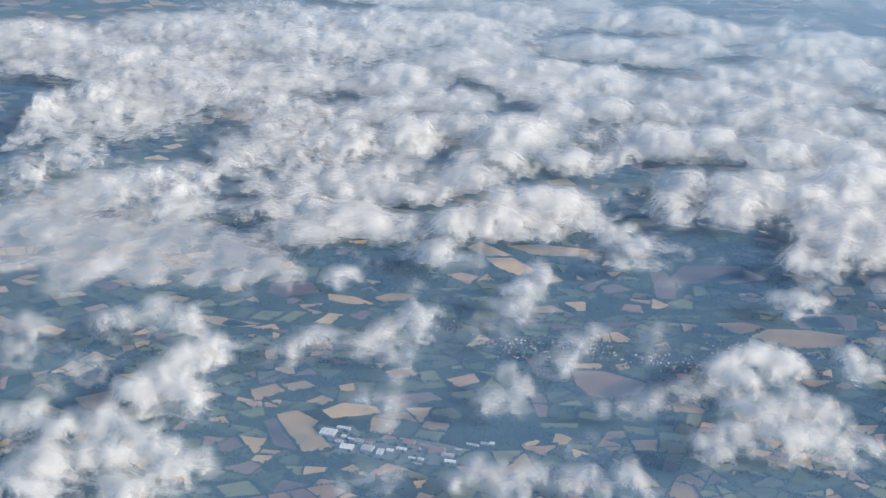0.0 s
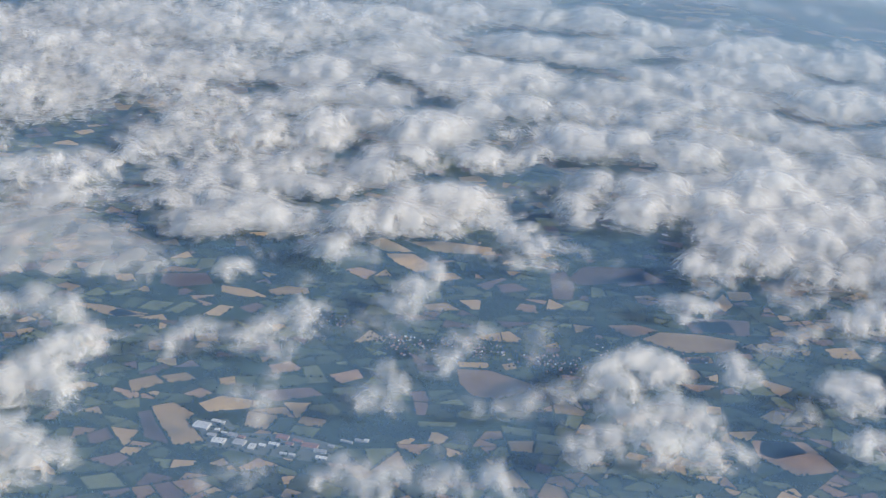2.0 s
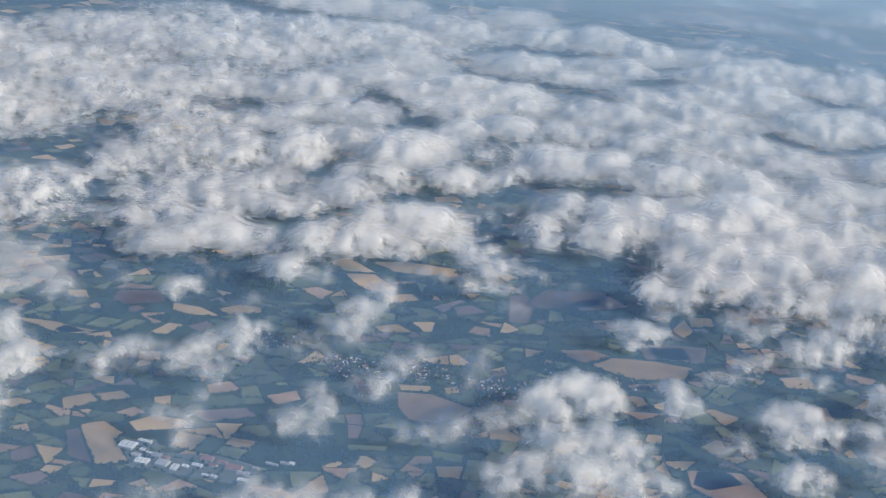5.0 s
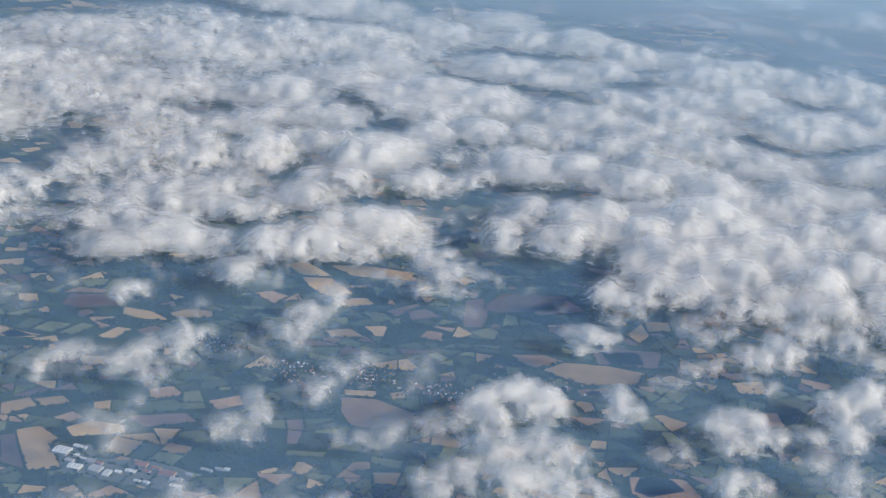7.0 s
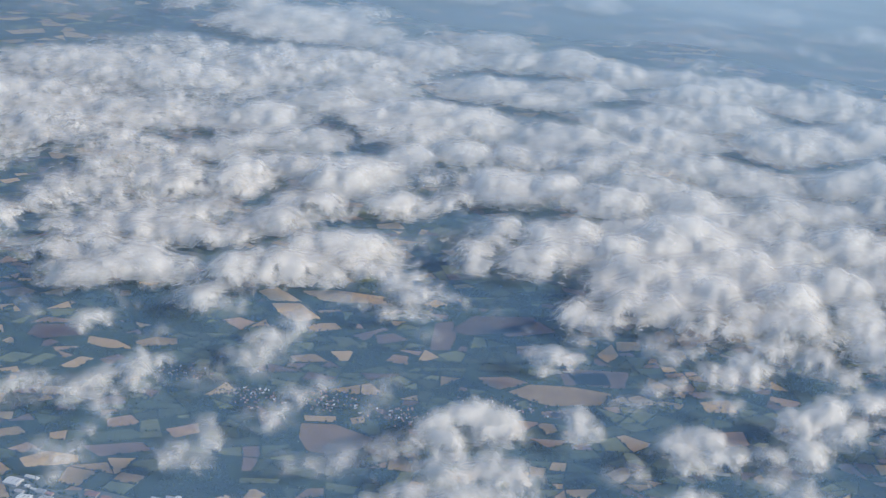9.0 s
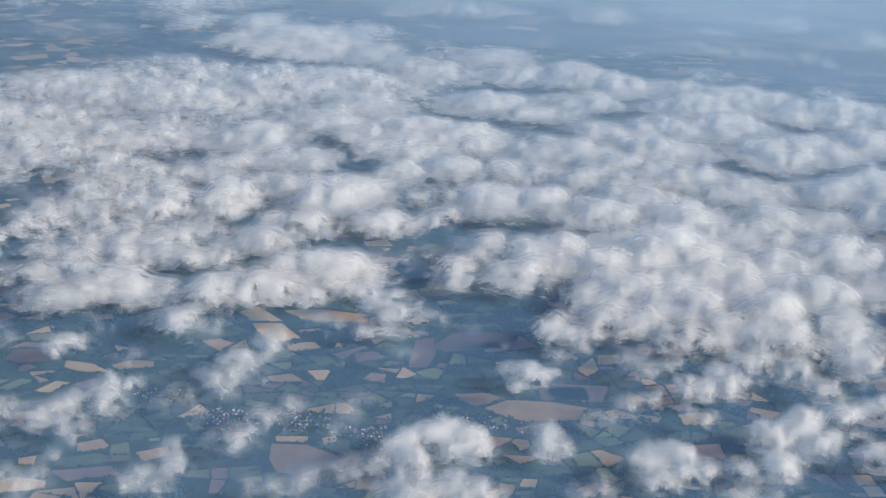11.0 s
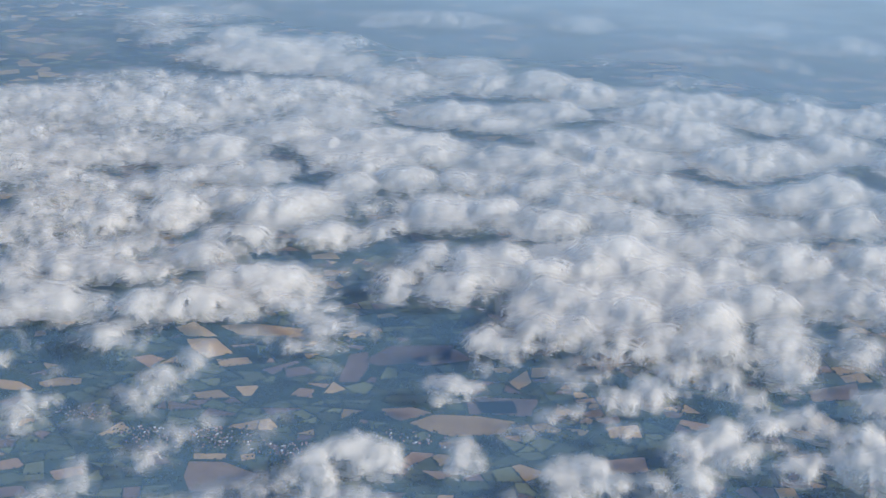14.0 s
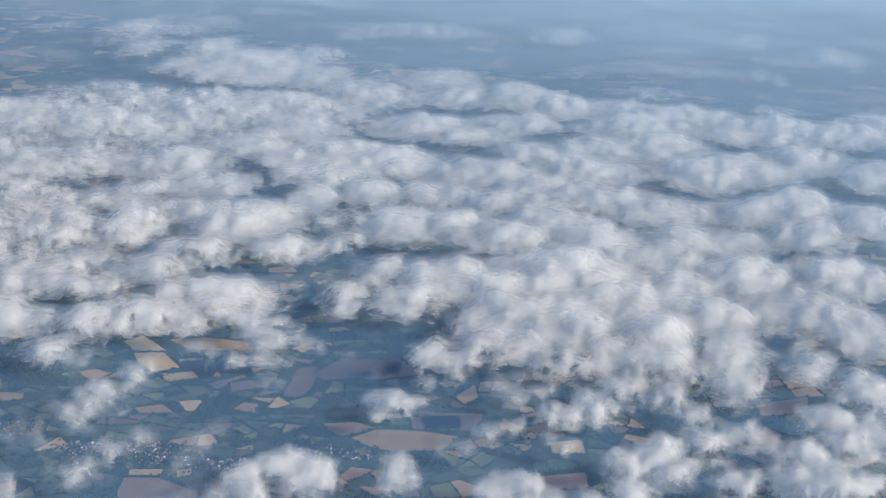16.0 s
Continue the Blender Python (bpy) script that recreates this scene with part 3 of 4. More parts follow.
cumulus(0.70, (-5.4, 392.2, 5.7), (3.5, 402.2, 5.1), (6.7, 390.0, 6.4))
cumulus(0.45, (-72.8, 380.7, 4.9), (-66.5, 386.6, 3.9), (-82.0, 372.6, 3.8))
cumulus(0.90, (201.0, 546.2, 8.1), (213.8, 560.4, 7.2), (221.8, 552.5, 6.0))
cumulus(0.95, (247.9, 573.4, 11.3), (252.2, 553.9, 10.0), (235.1, 541.5, 8.9), (266.2, 604.4, 10.4), (265.2, 561.5, 10.2), (229.7, 520.4, 9.4), (244.6, 516.8, 11.1), (210.2, 514.3, 7.3))
cumulus(0.65, (244.4, 663.3, 5.9), (265.5, 681.3, 6.8), (253.1, 651.6, 5.0), (276.6, 692.0, 6.4))
cumulus(0.80, (133.0, 501.4, 5.5), (125.8, 496.3, 4.7), (140.7, 502.9, 5.5))
cumulus(0.85, (180.5, 666.5, 10.8), (188.2, 640.8, 8.9), (176.4, 629.6, 10.2))
cumulus(0.75, (211.7, 631.6, 8.8), (215.5, 607.5, 7.5), (215.1, 662.5, 7.6))
cumulus(0.80, (168.2, 595.5, 9.7), (155.8, 576.1, 8.5), (186.2, 590.9, 8.7), (143.5, 563.8, 7.0), (197.2, 575.1, 6.2))

high_veil(80, 0.85, (-197.6, 407.8, 20.5), (-187.4, 410.2, 18.6), (-162.6, 401.4, 17.1), (-141.6, 403.4, 15.2), (-122.8, 399.3, 11.4), (-109.1, 388.9, 7.2), (-100.0, 381.7, 4.0), (-142.7, 376.3, 8.5), (-163.2, 371.7, 10.2), (-125.4, 375.0, 5.7), (-184.0, 449.9, 14.9), (-151.9, 440.8, 10.6), (-191.3, 365.5, 12.0), (-114.3, 377.5, 4.0))

# the domes of the closed deck: x, y, half width, half depth, height, opacity
dome(0.8, 1130.4, 32.3, 34.2, 9.0, 1.00)
dome(-41.5, 1004.0, 35.8, 36.2, 10.6, 1.00)
dome(-82.1, 1085.5, 23.0, 29.3, 7.9, 1.00)
dome(-1.2, 995.7, 28.6, 26.9, 8.0, 1.00)
dome(37.8, 1106.3, 26.7, 26.4, 7.1, 1.00)
dome(68.1, 1153.1, 25.2, 25.1, 6.5, 1.00)
dome(158.4, 1149.5, 37.7, 31.5, 8.2, 1.00)
dome(177.9, 1077.9, 26.0, 30.8, 8.5, 1.00)
dome(234.3, 1153.9, 25.3, 28.6, 7.4, 1.00)
dome(207.2, 1205.0, 23.7, 25.5, 6.3, 1.00)
dome(103.1, 1046.9, 27.5, 26.3, 7.5, 1.00)
dome(62.0, 974.4, 36.4, 24.3, 7.4, 1.00)
dome(131.5, 998.8, 28.5, 22.8, 6.8, 1.00)
dome(232.9, 1024.3, 29.3, 29.5, 8.5, 1.00)
dome(275.2, 1071.7, 23.6, 32.4, 9.0, 1.00)
dome(205.9, 1007.0, 24.3, 27.1, 8.0, 1.00)
dome(-110.3, 1025.2, 27.7, 29.5, 8.3, 0.90)
dome(-139.7, 956.8, 26.2, 31.5, 9.4, 0.95)
dome(-210.8, 947.7, 22.1, 24.6, 7.2, 0.62)
dome(-243.2, 867.1, 20.8, 24.1, 7.5, 0.65)
dome(-87.5, 902.5, 13.1, 23.2, 7.4, 1.00)
dome(-141.3, 864.7, 19.0, 26.5, 8.6, 0.85)
dome(-25.6, 879.6, 12.6, 26.3, 8.1, 1.00)
dome(3.8, 901.7, 17.0, 22.3, 7.2, 0.95)
dome(-44.7, 839.6, 21.8, 22.8, 7.8, 1.00)
dome(-109.5, 796.5, 17.5, 28.8, 10.2, 1.00)
dome(-144.3, 783.2, 23.0, 27.8, 9.8, 0.85)
dome(-187.4, 792.2, 27.4, 24.6, 8.5, 0.68)
dome(-192.3, 741.8, 20.7, 18.9, 6.8, 0.68)
dome(-54.7, 804.4, 17.4, 23.1, 8.2, 1.00)
dome(-18.8, 778.8, 22.0, 21.4, 7.9, 1.00)
dome(6.5, 794.2, 13.2, 17.7, 6.4, 0.90)
dome(38.1, 839.3, 21.4, 28.6, 10.0, 1.00)
dome(64.1, 840.3, 17.7, 23.9, 8.3, 1.00)
dome(94.8, 814.8, 18.9, 22.5, 8.1, 1.00)
dome(121.5, 852.6, 21.6, 24.4, 8.4, 1.00)
dome(147.4, 821.1, 19.1, 27.1, 9.7, 1.00)
dome(136.3, 757.1, 31.1, 30.8, 11.9, 1.00)
dome(180.5, 900.6, 24.8, 27.1, 8.9, 1.00)
dome(234.6, 913.6, 25.3, 28.1, 9.0, 1.00)
dome(261.8, 920.2, 18.4, 28.6, 9.1, 1.00)
dome(206.7, 841.0, 27.0, 23.9, 8.3, 1.00)
dome(180.4, 799.6, 22.1, 21.7, 7.9, 1.00)
dome(222.8, 776.8, 23.4, 24.7, 9.2, 1.00)
dome(244.3, 741.7, 15.8, 22.9, 8.9, 1.00)
dome(161.5, 714.0, 26.3, 24.3, 9.9, 1.00)
dome(119.6, 678.2, 22.0, 25.3, 10.7, 1.00)
dome(91.6, 624.4, 13.4, 12.3, 5.6, 0.90)
dome(145.7, 667.2, 18.7, 21.5, 9.3, 1.00)
dome(183.2, 659.4, 14.1, 21.4, 9.0, 1.00)
dome(165.3, 632.8, 16.4, 16.9, 7.6, 0.90)
dome(214.2, 621.9, 12.0, 23.7, 7.7, 0.90)
dome(203.6, 705.3, 19.7, 20.7, 8.4, 1.00)
dome(-62.6, 754.8, 19.9, 19.1, 7.2, 1.00)
dome(-76.6, 719.0, 22.5, 17.8, 6.9, 1.00)
dome(-98.0, 693.9, 20.4, 15.6, 6.2, 1.00)
dome(-128.3, 697.0, 25.7, 19.1, 7.4, 1.00)
dome(-160.7, 689.6, 22.6, 19.3, 7.5, 0.80)
dome(-28.4, 690.2, 26.1, 24.1, 9.8, 1.00)
dome(-48.0, 649.8, 23.4, 18.4, 7.8, 1.00)
dome(-69.6, 633.3, 17.2, 15.5, 6.7, 0.95)
dome(-76.6, 600.1, 10.6, 12.2, 5.4, 0.95)
dome(-10.5, 666.8, 9.8, 13.1, 5.5, 0.90)
dome(-113.3, 635.4, 26.8, 18.8, 7.9, 1.00)
dome(-137.3, 621.7, 17.5, 18.6, 7.9, 1.00)
dome(40.2, 737.3, 13.2, 23.1, 8.5, 0.95)
dome(34.7, 694.9, 11.6, 21.5, 7.4, 0.90)
dome(74.7, 732.9, 18.8, 25.7, 10.1, 1.00)
dome(65.1, 692.5, 16.3, 16.8, 7.0, 0.90)
dome(12.8, 638.3, 12.4, 12.0, 5.3, 0.85)
dome(16.0, 612.6, 9.0, 8.5, 3.9, 0.80)
dome(116.5, 637.3, 19.3, 13.8, 6.2, 0.90)
dome(95.5, 719.9, 19.3, 20.6, 8.3, 0.90)
dome(-88.4, 838.7, 21.1, 24.3, 8.2, 0.90)
dome(-157.2, 740.8, 23.0, 18.7, 6.8, 0.62)
dome(42.7, 914.3, 24.3, 21.6, 7.0, 0.80)
dome(82.7, 894.2, 27.6, 20.6, 6.8, 0.80)
dome(143.4, 923.7, 28.4, 21.8, 7.0, 0.90)
dome(100.6, 944.2, 24.9, 20.5, 6.4, 0.90)
dome(-219.1, 1381.6, 37.3, 63.2, 13.4, 1.00)
dome(-180.7, 1357.6, 27.3, 53.2, 11.5, 1.00)
dome(-133.9, 1324.2, 23.5, 38.6, 8.6, 0.95)
dome(-269.1, 1462.8, 15.2, 40.0, 8.0, 0.90)
dome(-19.1, 1325.4, 26.2, 31.0, 7.0, 0.90)
dome(-265.6, 1353.3, 16.6, 32.2, 6.9, 0.80)
dome(-331.6, 1439.3, 17.8, 36.9, 7.4, 0.68)
dome(-384.5, 1563.5, 25.1, 43.7, 8.0, 0.68)
dome(56.0, 1257.6, 30.2, 31.7, 7.6, 0.95)
dome(95.0, 1230.4, 24.2, 30.3, 7.4, 0.95)
dome(131.5, 1235.2, 26.9, 26.7, 6.5, 0.95)
dome(8.7, 1255.6, 24.8, 27.8, 6.6, 0.95)
dome(-55.7, 1237.5, 30.0, 31.3, 7.5, 0.90)
dome(-88.1, 1257.0, 25.1, 32.6, 7.7, 0.85)
dome(185.4, 1211.5, 26.4, 29.4, 7.3, 0.95)
dome(142.1, 1070.7, 28.1, 28.9, 8.1, 0.95)
dome(-151.9, 1424.1, 20.9, 34.1, 7.1, 0.60)
dome(64.9, 1632.8, 23.4, 36.3, 6.7, 0.70)
dome(-96.8, 1647.2, 57.8, 37.0, 6.2, 0.60)
dome(263.0, 1423.3, 6.8, 17.7, 3.7, 0.80)
dome(278.9, 1395.3, 5.5, 14.7, 3.2, 0.80)
dome(342.4, 1558.1, 23.9, 33.6, 6.5, 0.60)
dome(167.7, 1723.0, 74.8, 47.9, 6.4, 0.35)
dome(-195.8, 1150.2, 78.4, 53.9, 13.5, 0.55)
dome(-263.3, 1184.7, 54.6, 48.9, 11.7, 0.42)
dome(-118.2, 1171.6, 52.3, 45.0, 11.3, 0.70)
dome(-309.3, 1094.0, 51.6, 38.5, 9.8, 0.68)
dome(-245.2, 1042.1, 63.1, 40.4, 8.4, 0.64)
dome(-291.2, 978.1, 37.4, 28.8, 8.1, 0.41)
dome(-193.3, 1013.7, 46.7, 29.9, 8.0, 0.51)
dome(266.9, 1238.6, 13.6, 19.4, 4.7, 0.50)
dome(267.8, 1156.0, 25.4, 33.9, 8.7, 0.90)
dome(168.8, 1306.3, 19.9, 23.4, 5.4, 0.50)
dome(98.0, 1395.2, 15.2, 19.4, 4.2, 0.40)
dome(-73.1, 1345.2, 17.8, 23.1, 5.1, 0.40)
dome(143.7, 622.4, 18.2, 15.9, 7.2, 0.70)
dome(10.6, 720.4, 11.4, 10.6, 4.2, 0.40)
dome(-5.9, 716.7, 13.0, 10.6, 4.2, 0.50)
dome(-4.5, 838.4, 16.9, 14.0, 4.8, 0.60)
dome(-112.2, 899.6, 20.5, 22.3, 7.1, 0.80)
dome(-201.7, 854.4, 28.3, 23.8, 7.7, 0.62)
dome(-117.3, 733.2, 20.7, 15.8, 5.9, 0.77)
dome(119.7, 740.1, 19.7, 21.7, 8.5, 1.00)
dome(187.2, 750.3, 20.0, 22.3, 8.6, 1.00)
dome(-34.1, 943.5, 25.3, 23.4, 7.3, 0.80)
dome(299.6, 891.5, 17.5, 25.2, 8.4, 1.00)
dome(262.4, 864.3, 18.8, 23.5, 8.1, 1.00)
dome(276.2, 787.8, 19.0, 23.8, 8.9, 1.00)
dome(238.1, 722.4, 19.0, 20.1, 8.2, 1.00)
dome(263.9, 718.9, 19.0, 20.1, 8.2, 0.90)
dome(212.4, 659.8, 16.0, 17.0, 7.5, 0.90)
dome(245.0, 644.4, 10.0, 13.6, 6.1, 0.90)
dome(276.3, 692.2, 13.8, 18.8, 7.9, 0.90)
dome(318.5, 1022.1, 17.8, 29.5, 8.6, 1.00)
dome(226.8, 767.3, 18.4, 22.4, 8.6, 1.00)
dome(190.4, 626.5, 17.9, 15.4, 7.1, 0.80)
dome(215.9, 624.7, 12.4, 12.8, 5.9, 0.70)
dome(264.9, 634.4, 9.9, 13.4, 6.1, 0.80)
dome(314.1, 1155.0, 25.1, 29.8, 7.8, 1.00)
dome(340.7, 1206.3, 15.7, 27.2, 6.8, 0.90)
dome(-224.3, 651.0, 35.3, 32.0, 12.4, 0.66)
dome(-211.9, 688.5, 15.9, 21.2, 7.9, 0.66)
dome(-193.1, 727.4, 20.1, 23.0, 8.3, 0.66)
dome(-231.8, 657.2, 13.0, 16.3, 6.3, 0.66)
dome(-278.2, 710.9, 18.5, 21.3, 7.6, 0.66)
dome(-302.2, 833.7, 44.5, 57.4, 14.0, 0.66)
dome(-335.1, 808.7, 31.9, 51.4, 14.0, 0.66)
dome(-261.8, 878.4, 31.3, 32.7, 9.9, 0.66)
dome(-221.3, 944.6, 37.5, 41.1, 11.8, 0.66)
dome(-185.2, 836.7, 29.5, 27.5, 8.8, 0.66)
dome(-184.5, 766.9, 28.2, 28.2, 9.7, 0.66)
dome(-323.9, 951.1, 63.6, 54.1, 14.0, 0.66)
dome(-409.5, 1013.0, 49.1, 49.3, 12.7, 0.74)
dome(-220.0, 1084.8, 65.0, 46.7, 11.8, 0.70)
dome(-308.9, 1091.3, 51.0, 44.3, 11.0, 0.66)
dome(-296.3, 677.7, 20.5, 24.0, 8.8, 0.66)
dome(-139.2, 655.3, 25.2, 17.8, 7.0, 0.82)
dome(-160.3, 650.1, 18.9, 17.0, 6.8, 0.66)
dome(-154.1, 705.4, 20.2, 17.5, 6.5, 0.66)
dome(-133.1, 722.1, 22.2, 20.1, 7.4, 0.82)
dome(-164.3, 1121.3, 40.9, 40.0, 9.9, 0.66)
dome(-369.9, 883.8, 32.5, 38.5, 11.2, 0.59)


def far_puffs():
    """Small fair-weather clouds over the far plain."""
    rng = np.random.default_rng(63)
    for _ in range(60):
        y = rng.uniform(1330, 2250)
        x = rng.uniform(-0.42 * y, 0.25 * y)
        r = rng.uniform(7, 24)
        dome(x, y, r * rng.uniform(1.2, 2.4), r, rng.uniform(2.5, 6), rng.uniform(0.3, 0.7))


far_puffs()


def deck(x0, x1, y0, y1, step, label, veils, scale):
    """A stretch of the closed deck: its listed domes, joined by lower cloud between them."""
    rng = np.random.default_rng(41)
    puffs = []
    for x, y, rx, ry, h, op in DOMES:
        lump = min(max(0.5 + rng.normal(0, 0.18), 0.2), 0.9)
        mine = puffs_of(x, y, rx, ry, h * 1.25, op, rng, lump)
        wide, close = (1.9, 0.95) if y > 800 or (x > 80 and y > 660) else (1.6, 0.72)
        mine.append((x, y, rx * wide, ry * wide, BASE - 0.4, 0.3 * h, op * close, 0.0))
        if x0 - rx - 30 < x < x1 + rx + 30 and y0 - ry - 30 < y < y1 + ry + 30:
            puffs += mine
    ob = cloud_mesh("cloud_deck", heap(x0, x1, y0, y1, step, puffs, 900, veils, scale, 12.0), DECK if y0 < 900 else DECK_FAR, 3)
    return tagged(ob, label, "cloud deck", kind="stuff")


deck(-330, 330, 425, 900, 1.4, "closed deck of white and blue-grey stratocumulus heaps", loose(1.6), 1.0)
deck(-560, 460, 900, 1250, 1.6, "closed deck of sunlit white stratocumulus heaps", loose(1.6), 1.0)
deck(-800, 700, 1250, 2300, 2.8, "broken distant white stratocumulus over blue plain", loose(1.8), 1.1)


# ---- buildings ----
def plain_material(name, colour, rough=0.8, grain=3.0):
    m, node, finish = material(name)
    place = node("NewGeometry").outputs["Position"]
    spots = node("TexNoise", {"Vector": place, "Scale": grain, "Detail": 4.0}).outputs["Fac"]
    own = node("ObjectInfo").outputs["Random"]
    k = node("MapRange", {"Value": spots, "From Min": 0.3, "From Max": 0.7, "To Min": 0.82, "To Max": 1.1}).outputs[0]
    t = node("MapRange", {"Value": own, "To Min": 0.8, "To Max": 1.15}).outputs[0]
    k = node("Math", {0: k, 1: t}, operation="MULTIPLY").outputs[0]
    hue = node("HueSaturation", {"Color": colour, "Value": k}).outputs[0]
    finish(node("BsdfPrincipled", {"Base Color": hue, "Roughness": rough}).outputs[0])
    return m


ROOFS = {
    "white": plain_material("white_sheet_roof", rgb(0.78, 0.77, 0.74), 0.5),
    "grey": plain_material("grey_sheet_roof", rgb(0.42, 0.41, 0.40), 0.6),
    "brick": plain_material("red_tile_roof", rgb(0.34, 0.16, 0.11), 0.8),
}
PALE_WALL = plain_material("pale_cladding", rgb(0.55, 0.54, 0.52), 0.7)
BRICK_WALL = plain_material("brick_and_render", rgb(0.46, 0.36, 0.29), 0.85)
YARD = plain_material("concrete_yard", rgb(0.13, 0.14, 0.11), 0.9, 0.8)
ROOFLIGHT = plain_material("dark_rooflight", rgb(0.12, 0.13, 0.14), 0.3)


def block(bm, x0, x1, y0, y1, z0, z1):
    bmesh.ops.create_cube(bm, size=1, matrix=Matrix.LocRotScale(((x0 + x1) / 2, (y0 + y1) / 2, (z0 + z1) / 2), None, (x1 - x0, y1 - y0, z1 - z0)))


def gable(bm, w, d, z, rise, over):
    """A pitched roof along x, closed underneath."""
    a, b = w / 2 + over, d / 2 + over
    v = [bm.verts.new(p) for p in ((-a, -b, z), (a, -b, z), (a, b, z), (-a, b, z), (-a, 0, z + rise), (a, 0, z + rise))]
    for f in ((0, 1, 5, 4), (2, 3, 4, 5), (1, 2, 5), (3, 0, 4), (3, 2, 1, 0)):
        bm.faces.new([v[i] for i in f])


def warehouse(x, y, w, d, kind):
    """A shed of the industrial estate: walls, a shallow roof, roof lights and a loading door."""
    tall = 0.5 + 0.06 * min(w, d)
    bm = bmesh.new()
    block(bm, -w / 2, w / 2, -d / 2, d / 2, 0, tall)
    ob = part("warehouse", bm, PALE_WALL if kind != "brick" else BRICK_WALL)
    bm = bmesh.new()
    gable(bm, w, d, tall, 0.08 * d + 0.05, 0.06)
    part("roof", bm, ROOFS[kind], ob)
    for k in range(max(1, int(w / 1.4))):
        bm = bmesh.new()
        px = -w / 2 + (k + 0.5) * w / max(1, int(w / 1.4))
        gable(bm, 0.12, 0.62 * d, tall + 0.035 * d + 0.05, 0.05 * d + 0.02, 0.0)
        light = part("roof_light", bm, ROOFLIGHT, ob)
        light.location = (px, 0, 0)
    bm = bmesh.new()
    block(bm, -0.22 * w, 0.1 * w, -d / 2 - 0.02, -d / 2 + 0.01, 0, tall * 0.7)
    part("loading_door", bm, ROOFS["grey"], ob)
    ob.matrix_basis = pose(x, y, 0.14, 0, 0, -14 + (x * 7 % 9))
    names = {"white": "white-roofed flat industrial shed", "grey": "grey-roofed industrial shed", "brick": "red-roofed industrial hall"}
    return tagged(ob, names[kind] + " beside open fields", "warehouse", "industrial estate")


def yard(corners):
    bm = bmesh.new()
    f = bm.faces.new([bm.verts.new((x, y, 0.135)) for x, y in corners])
    f.normal_update()
    if f.normal.z < 0:
        f.normal_flip()
    return tagged(part("pavement", bm, YARD), "grey concrete yard between industrial sheds", "yard", kind="structure")


yard([(-101, 450), (-90, 454), (-84, 444), (-66, 447), (-50, 443), (-50, 428), (-68, 429), (-92, 431)])
warehouse(-97.3, 445.8, 5.4, 5.0, "white")
warehouse(-92.5, 450.4, 5.0, 1.9, "white")
warehouse(-91.5, 443.9, 1.7, 1.6, "white")
warehouse(-88.6, 442.2, 2.4, 1.2, "white")
warehouse(-92.5, 439.5, 3.1, 2.1, "grey")
warehouse(-89.1, 435.5, 4.5, 3.9, "white")
warehouse(-85.5, 441.0, 3.1, 2.8, "grey")
warehouse(-82.0, 435.9, 4.0, 4.2, "grey")
warehouse(-77.3, 434.0, 2.2, 4.2, "white")
warehouse(-74.1, 435.8, 2.2, 1.8, "white")
warehouse(-70.4, 437.6, 3.6, 1.8, "white")
warehouse(-68.4, 443.3, 4.2, 3.4, "brick")
warehouse(-62.9, 441.9, 3.5, 1.8, "brick")
warehouse(-58.1, 439.1, 5.4, 3.6, "brick")
warehouse(-54.1, 436.0, 4.3, 2.1, "grey")
warehouse(-52.9, 431.1, 3.8, 2.0, "white")
warehouse(-50.9, 440.6, 2.3, 1.2, "grey")
warehouse(-42.1, 447.2, 3.0, 1.5, "grey")
warehouse(-39.6, 447.7, 1.6, 1.8, "white")
warehouse(-46.2, 445.4, 4.4, 1.2, "grey")
warehouse(-82.1, 440.3, 2.3, 1.8, "brick")
warehouse(-65.2, 438.8, 2.4, 2.1, "brick")
warehouse(-66.0, 431.4, 2.4, 1.2, "white")
warehouse(-63.0, 431.1, 2.1, 1.5, "white")

SETTLEMENTS = [(-9, 543, 16, 9, 90), (-37, 541, 13, 8, 60), (-70, 556, 10, 6, 40), (27, 536, 14, 7, 60), (62, 556, 22, 7, 60), (126, 570, 12, 6, 26), (0, 447, 16, 6, 40), (20, 530, 10, 5, 30), (-40, 620, 14, 6, 30), (160, 620, 12, 6, 24)]


def houses():
    rng = np.random.default_rng(8)
    kinds = []
    for w, d, tall, roof in ((0.9, 0.6, 0.34, "brick"), (0.75, 0.55, 0.36, "brick"), (1.3, 0.6, 0.34, "grey"), (0.8, 0.6, 0.4, "white")):
        bm = bmesh.new()
        block(bm, -w / 2, w / 2, -d / 2, d / 2, 0, tall)
        ob = part("house", bm, BRICK_WALL if roof != "white" else PALE_WALL)
        bm = bmesh.new()
        gable(bm, w, d, tall, 0.24, 0.05)
        part("roof", bm, ROOFS[roof], ob)
        bm = bmesh.new()
        block(bm, 0.3 * w - 0.05, 0.3 * w + 0.05, -0.05, 0.05, tall + 0.12, tall + 0.36)
        part("chimney", bm, BRICK_WALL, ob)
        what = {"brick": "red-tiled", "grey": "grey-roofed", "white": "pale-roofed"}[roof]
        tagged(ob, what + " village house among trees and gardens", "house", "village houses")
        kinds.append(ob)
    first = [True] * len(kinds)
    made = 0
    for cx, cy, sx, sy, n in SETTLEMENTS:
        for _ in range(n):
            x, y = cx + rng.normal(0, sx * 0.55), cy + rng.normal(0, sy * 0.6)
            if made > 290:
                return
            k = int(rng.choice(4, p=(0.42, 0.3, 0.18, 0.1)))
            m = pose(x, y, 0.13, 0, 0, rng.choice((20, 110)) + rng.normal(0, 14))
            if first[k]:
                kinds[k].matrix_basis, first[k] = m, False
            else:
                copy_thing(kinds[k], m)
            made += 1


houses()


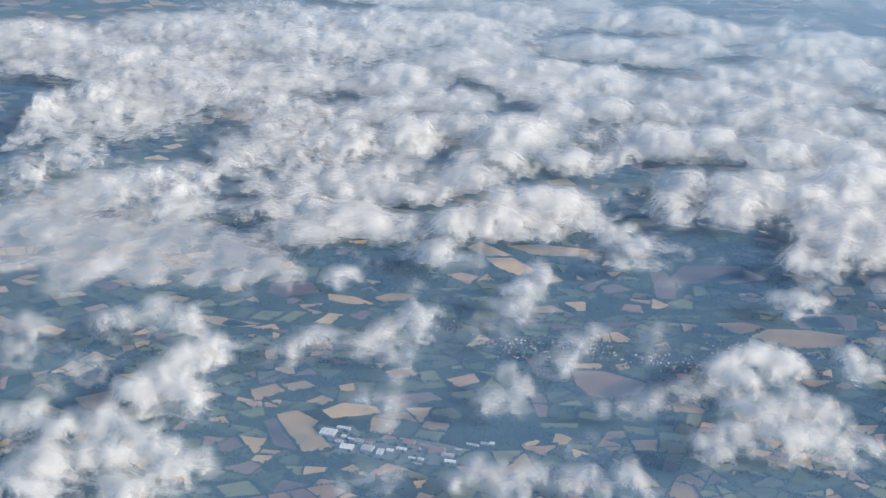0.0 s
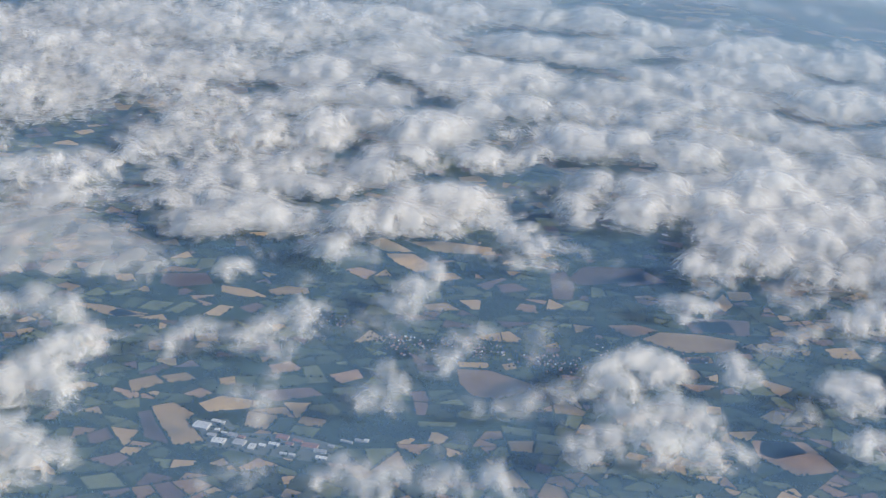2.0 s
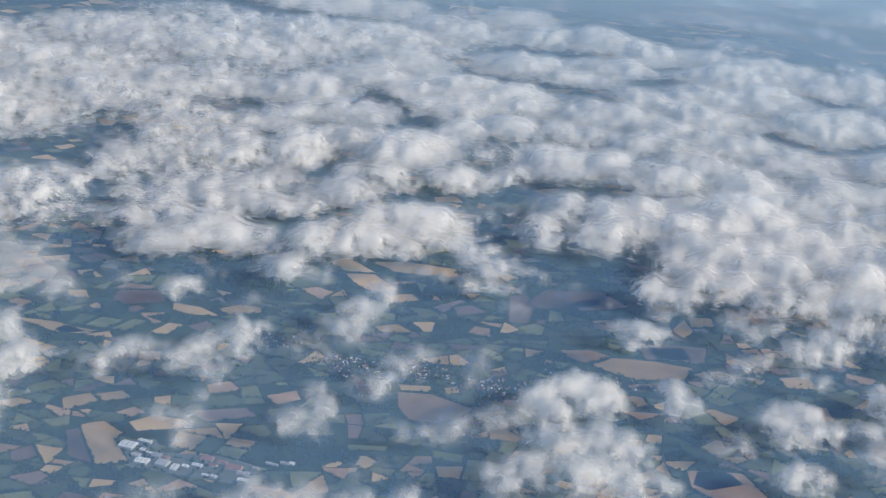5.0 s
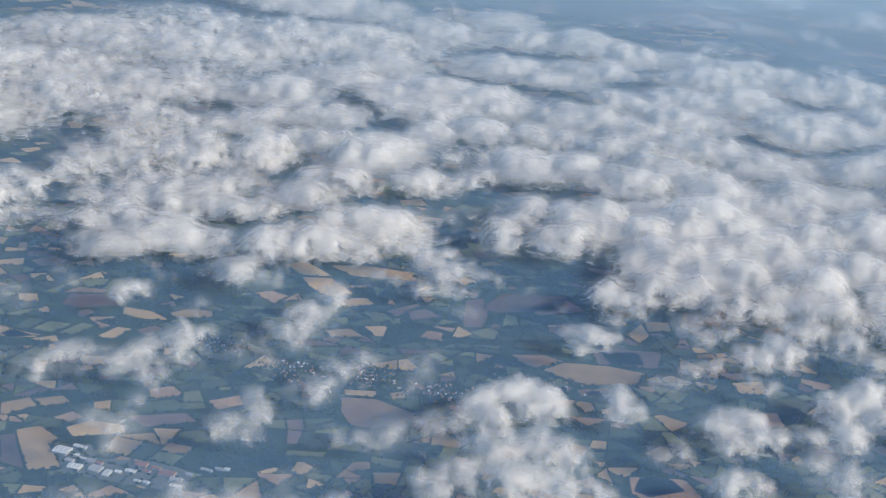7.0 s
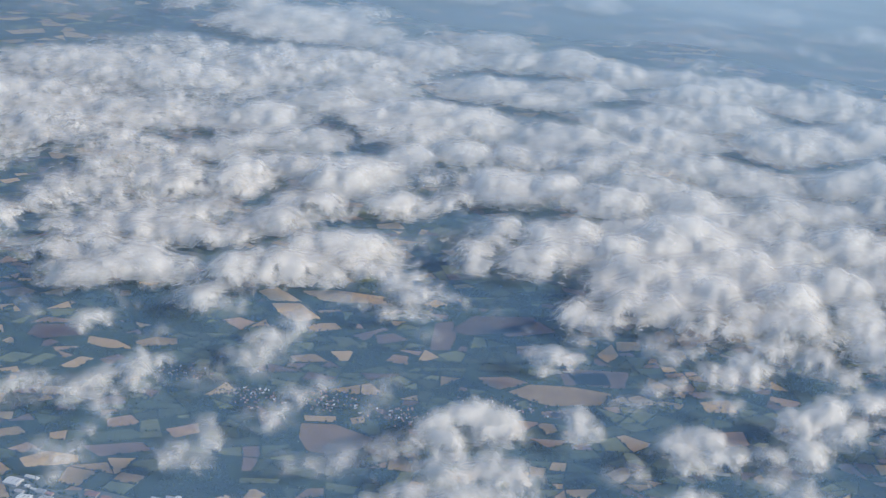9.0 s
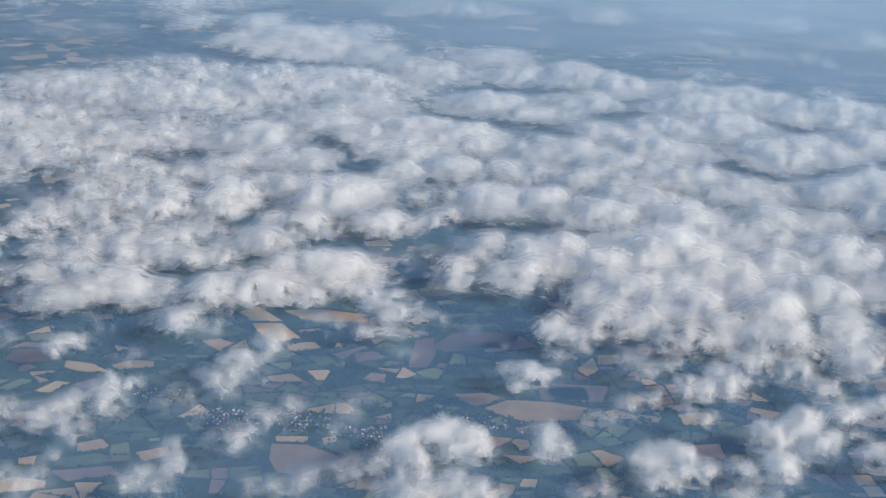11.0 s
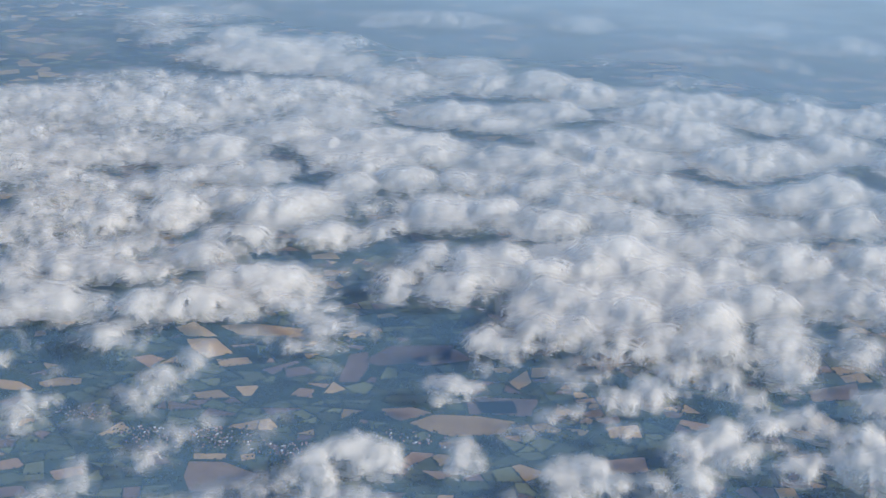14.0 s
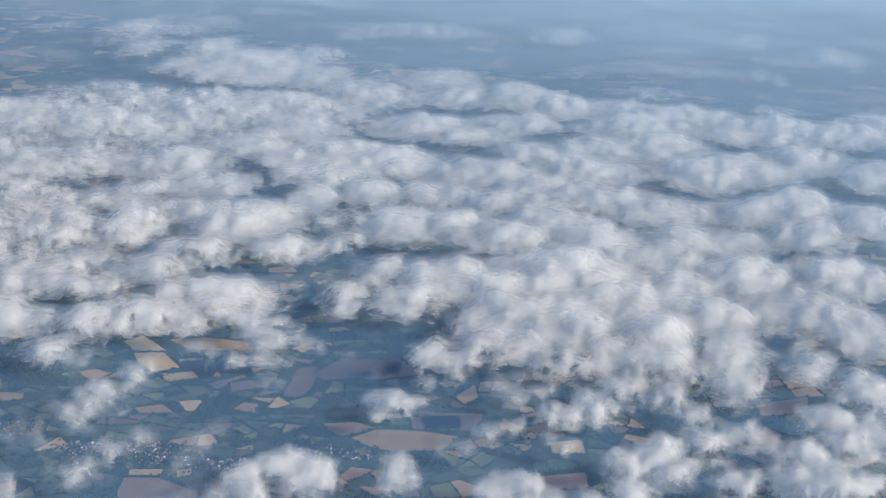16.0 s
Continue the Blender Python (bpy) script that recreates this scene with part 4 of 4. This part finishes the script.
# ---- trees ----
def leaf_material():
    m, node, finish = material("tree_leaves")
    place = node("NewGeometry").outputs["Position"]
    own = node("NewGeometry").outputs["Random Per Island"]
    leaf = node("TexNoise", {"Vector": place, "Scale": 4.0, "Detail": 4.0}).outputs["Fac"]
    a = ramp(node("ValToRGB", {"Fac": own}), [(0.0, rgb(0.028, 0.045, 0.018)), (0.6, rgb(0.045, 0.065, 0.024)), (1.0, rgb(0.075, 0.085, 0.03))]).outputs[0]
    k = node("MapRange", {"Value": leaf, "From Min": 0.3, "From Max": 0.7, "To Min": 0.6, "To Max": 1.3}).outputs[0]
    finish(node("BsdfDiffuse", {"Color": node("HueSaturation", {"Color": a, "Value": k}).outputs[0]}).outputs[0])
    return m


LEAVES = leaf_material()


def tree_clumps(name, spots, label):
    """Uneven tree crowns, each an island of one mesh."""
    rng = np.random.default_rng(17)
    bm = bmesh.new()
    bmesh.ops.create_icosphere(bm, subdivisions=1, radius=1)
    base = np.array([v.co[:] for v in bm.verts])
    tris = np.array([[v.index for v in f.verts] for f in bm.faces])
    bm.free()
    n = len(spots)
    size = rng.uniform(0.3, 0.62, (n, 1, 1)) * np.array([1, 1, 0.9])
    v = base[None] * rng.uniform(0.7, 1.25, (n, 12, 1)) * size
    v[:, :, 0] += spots[:, None, 0]
    v[:, :, 1] += spots[:, None, 1]
    v[:, :, 2] += 0.1 + 0.7 * size[:, :, 2]
    q = (tris[None] + 12 * np.arange(n)[:, None, None]).reshape(-1, 3)
    return tagged(new(name, mesh_from(name, v.reshape(-1, 3), q, LEAVES)), label, "trees", kind="stuff")


def plant():
    rng = np.random.default_rng(29)
    hedge, wood = [], []
    for p in EDGES:
        mid = p.mean(0)
        if not (340 < mid[1] < 700 and -210 < mid[0] < 300):
            continue
        near = [h.mean(0) + 0.92 * (h - h.mean(0)) for h in HEROES if np.linalg.norm(h.mean(0) - mid) < 60]
        for i in range(len(p)):
            a, b = p[i], p[(i + 1) % len(p)]
            run = np.linalg.norm(b - a)
            if rng.random() < 0.25:
                continue
            for f in np.arange(0, 1, 0.75 / max(run, 0.8)):
                s = a + (b - a) * f + rng.normal(0, 0.16, 2)
                if rng.random() < 0.62 and not any(inside(s, h) for h in near):
                    hedge.append(s)
    for p in WOODS:
        mid = p.mean(0)
        if not (340 < mid[1] < 700 and -210 < mid[0] < 300):
            continue
        lo, hi = p.min(0), p.max(0)
        for _ in range(int(np.prod(hi - lo) * 0.9)):
            s = rng.uniform(lo, hi)
            if inside(s, p):
                wood.append(s)
    for cx, cy, sx, sy, n in SETTLEMENTS:
        for _ in range(n * 4):
            hedge.append(np.array((cx, cy)) + rng.normal(0, 0.62, 2) * (sx, sy))
    hedge, wood = np.array(hedge), np.array(wood)
    hedge = hedge[rng.permutation(len(hedge))[:24000]]
    wood = wood[rng.permutation(len(wood))[:14000]]
    tree_clumps("hedgerow_trees", hedge, "dark green hedgerow trees along field edges")
    tree_clumps("woodland", wood, "dense dark green woodland crowns")


plant()
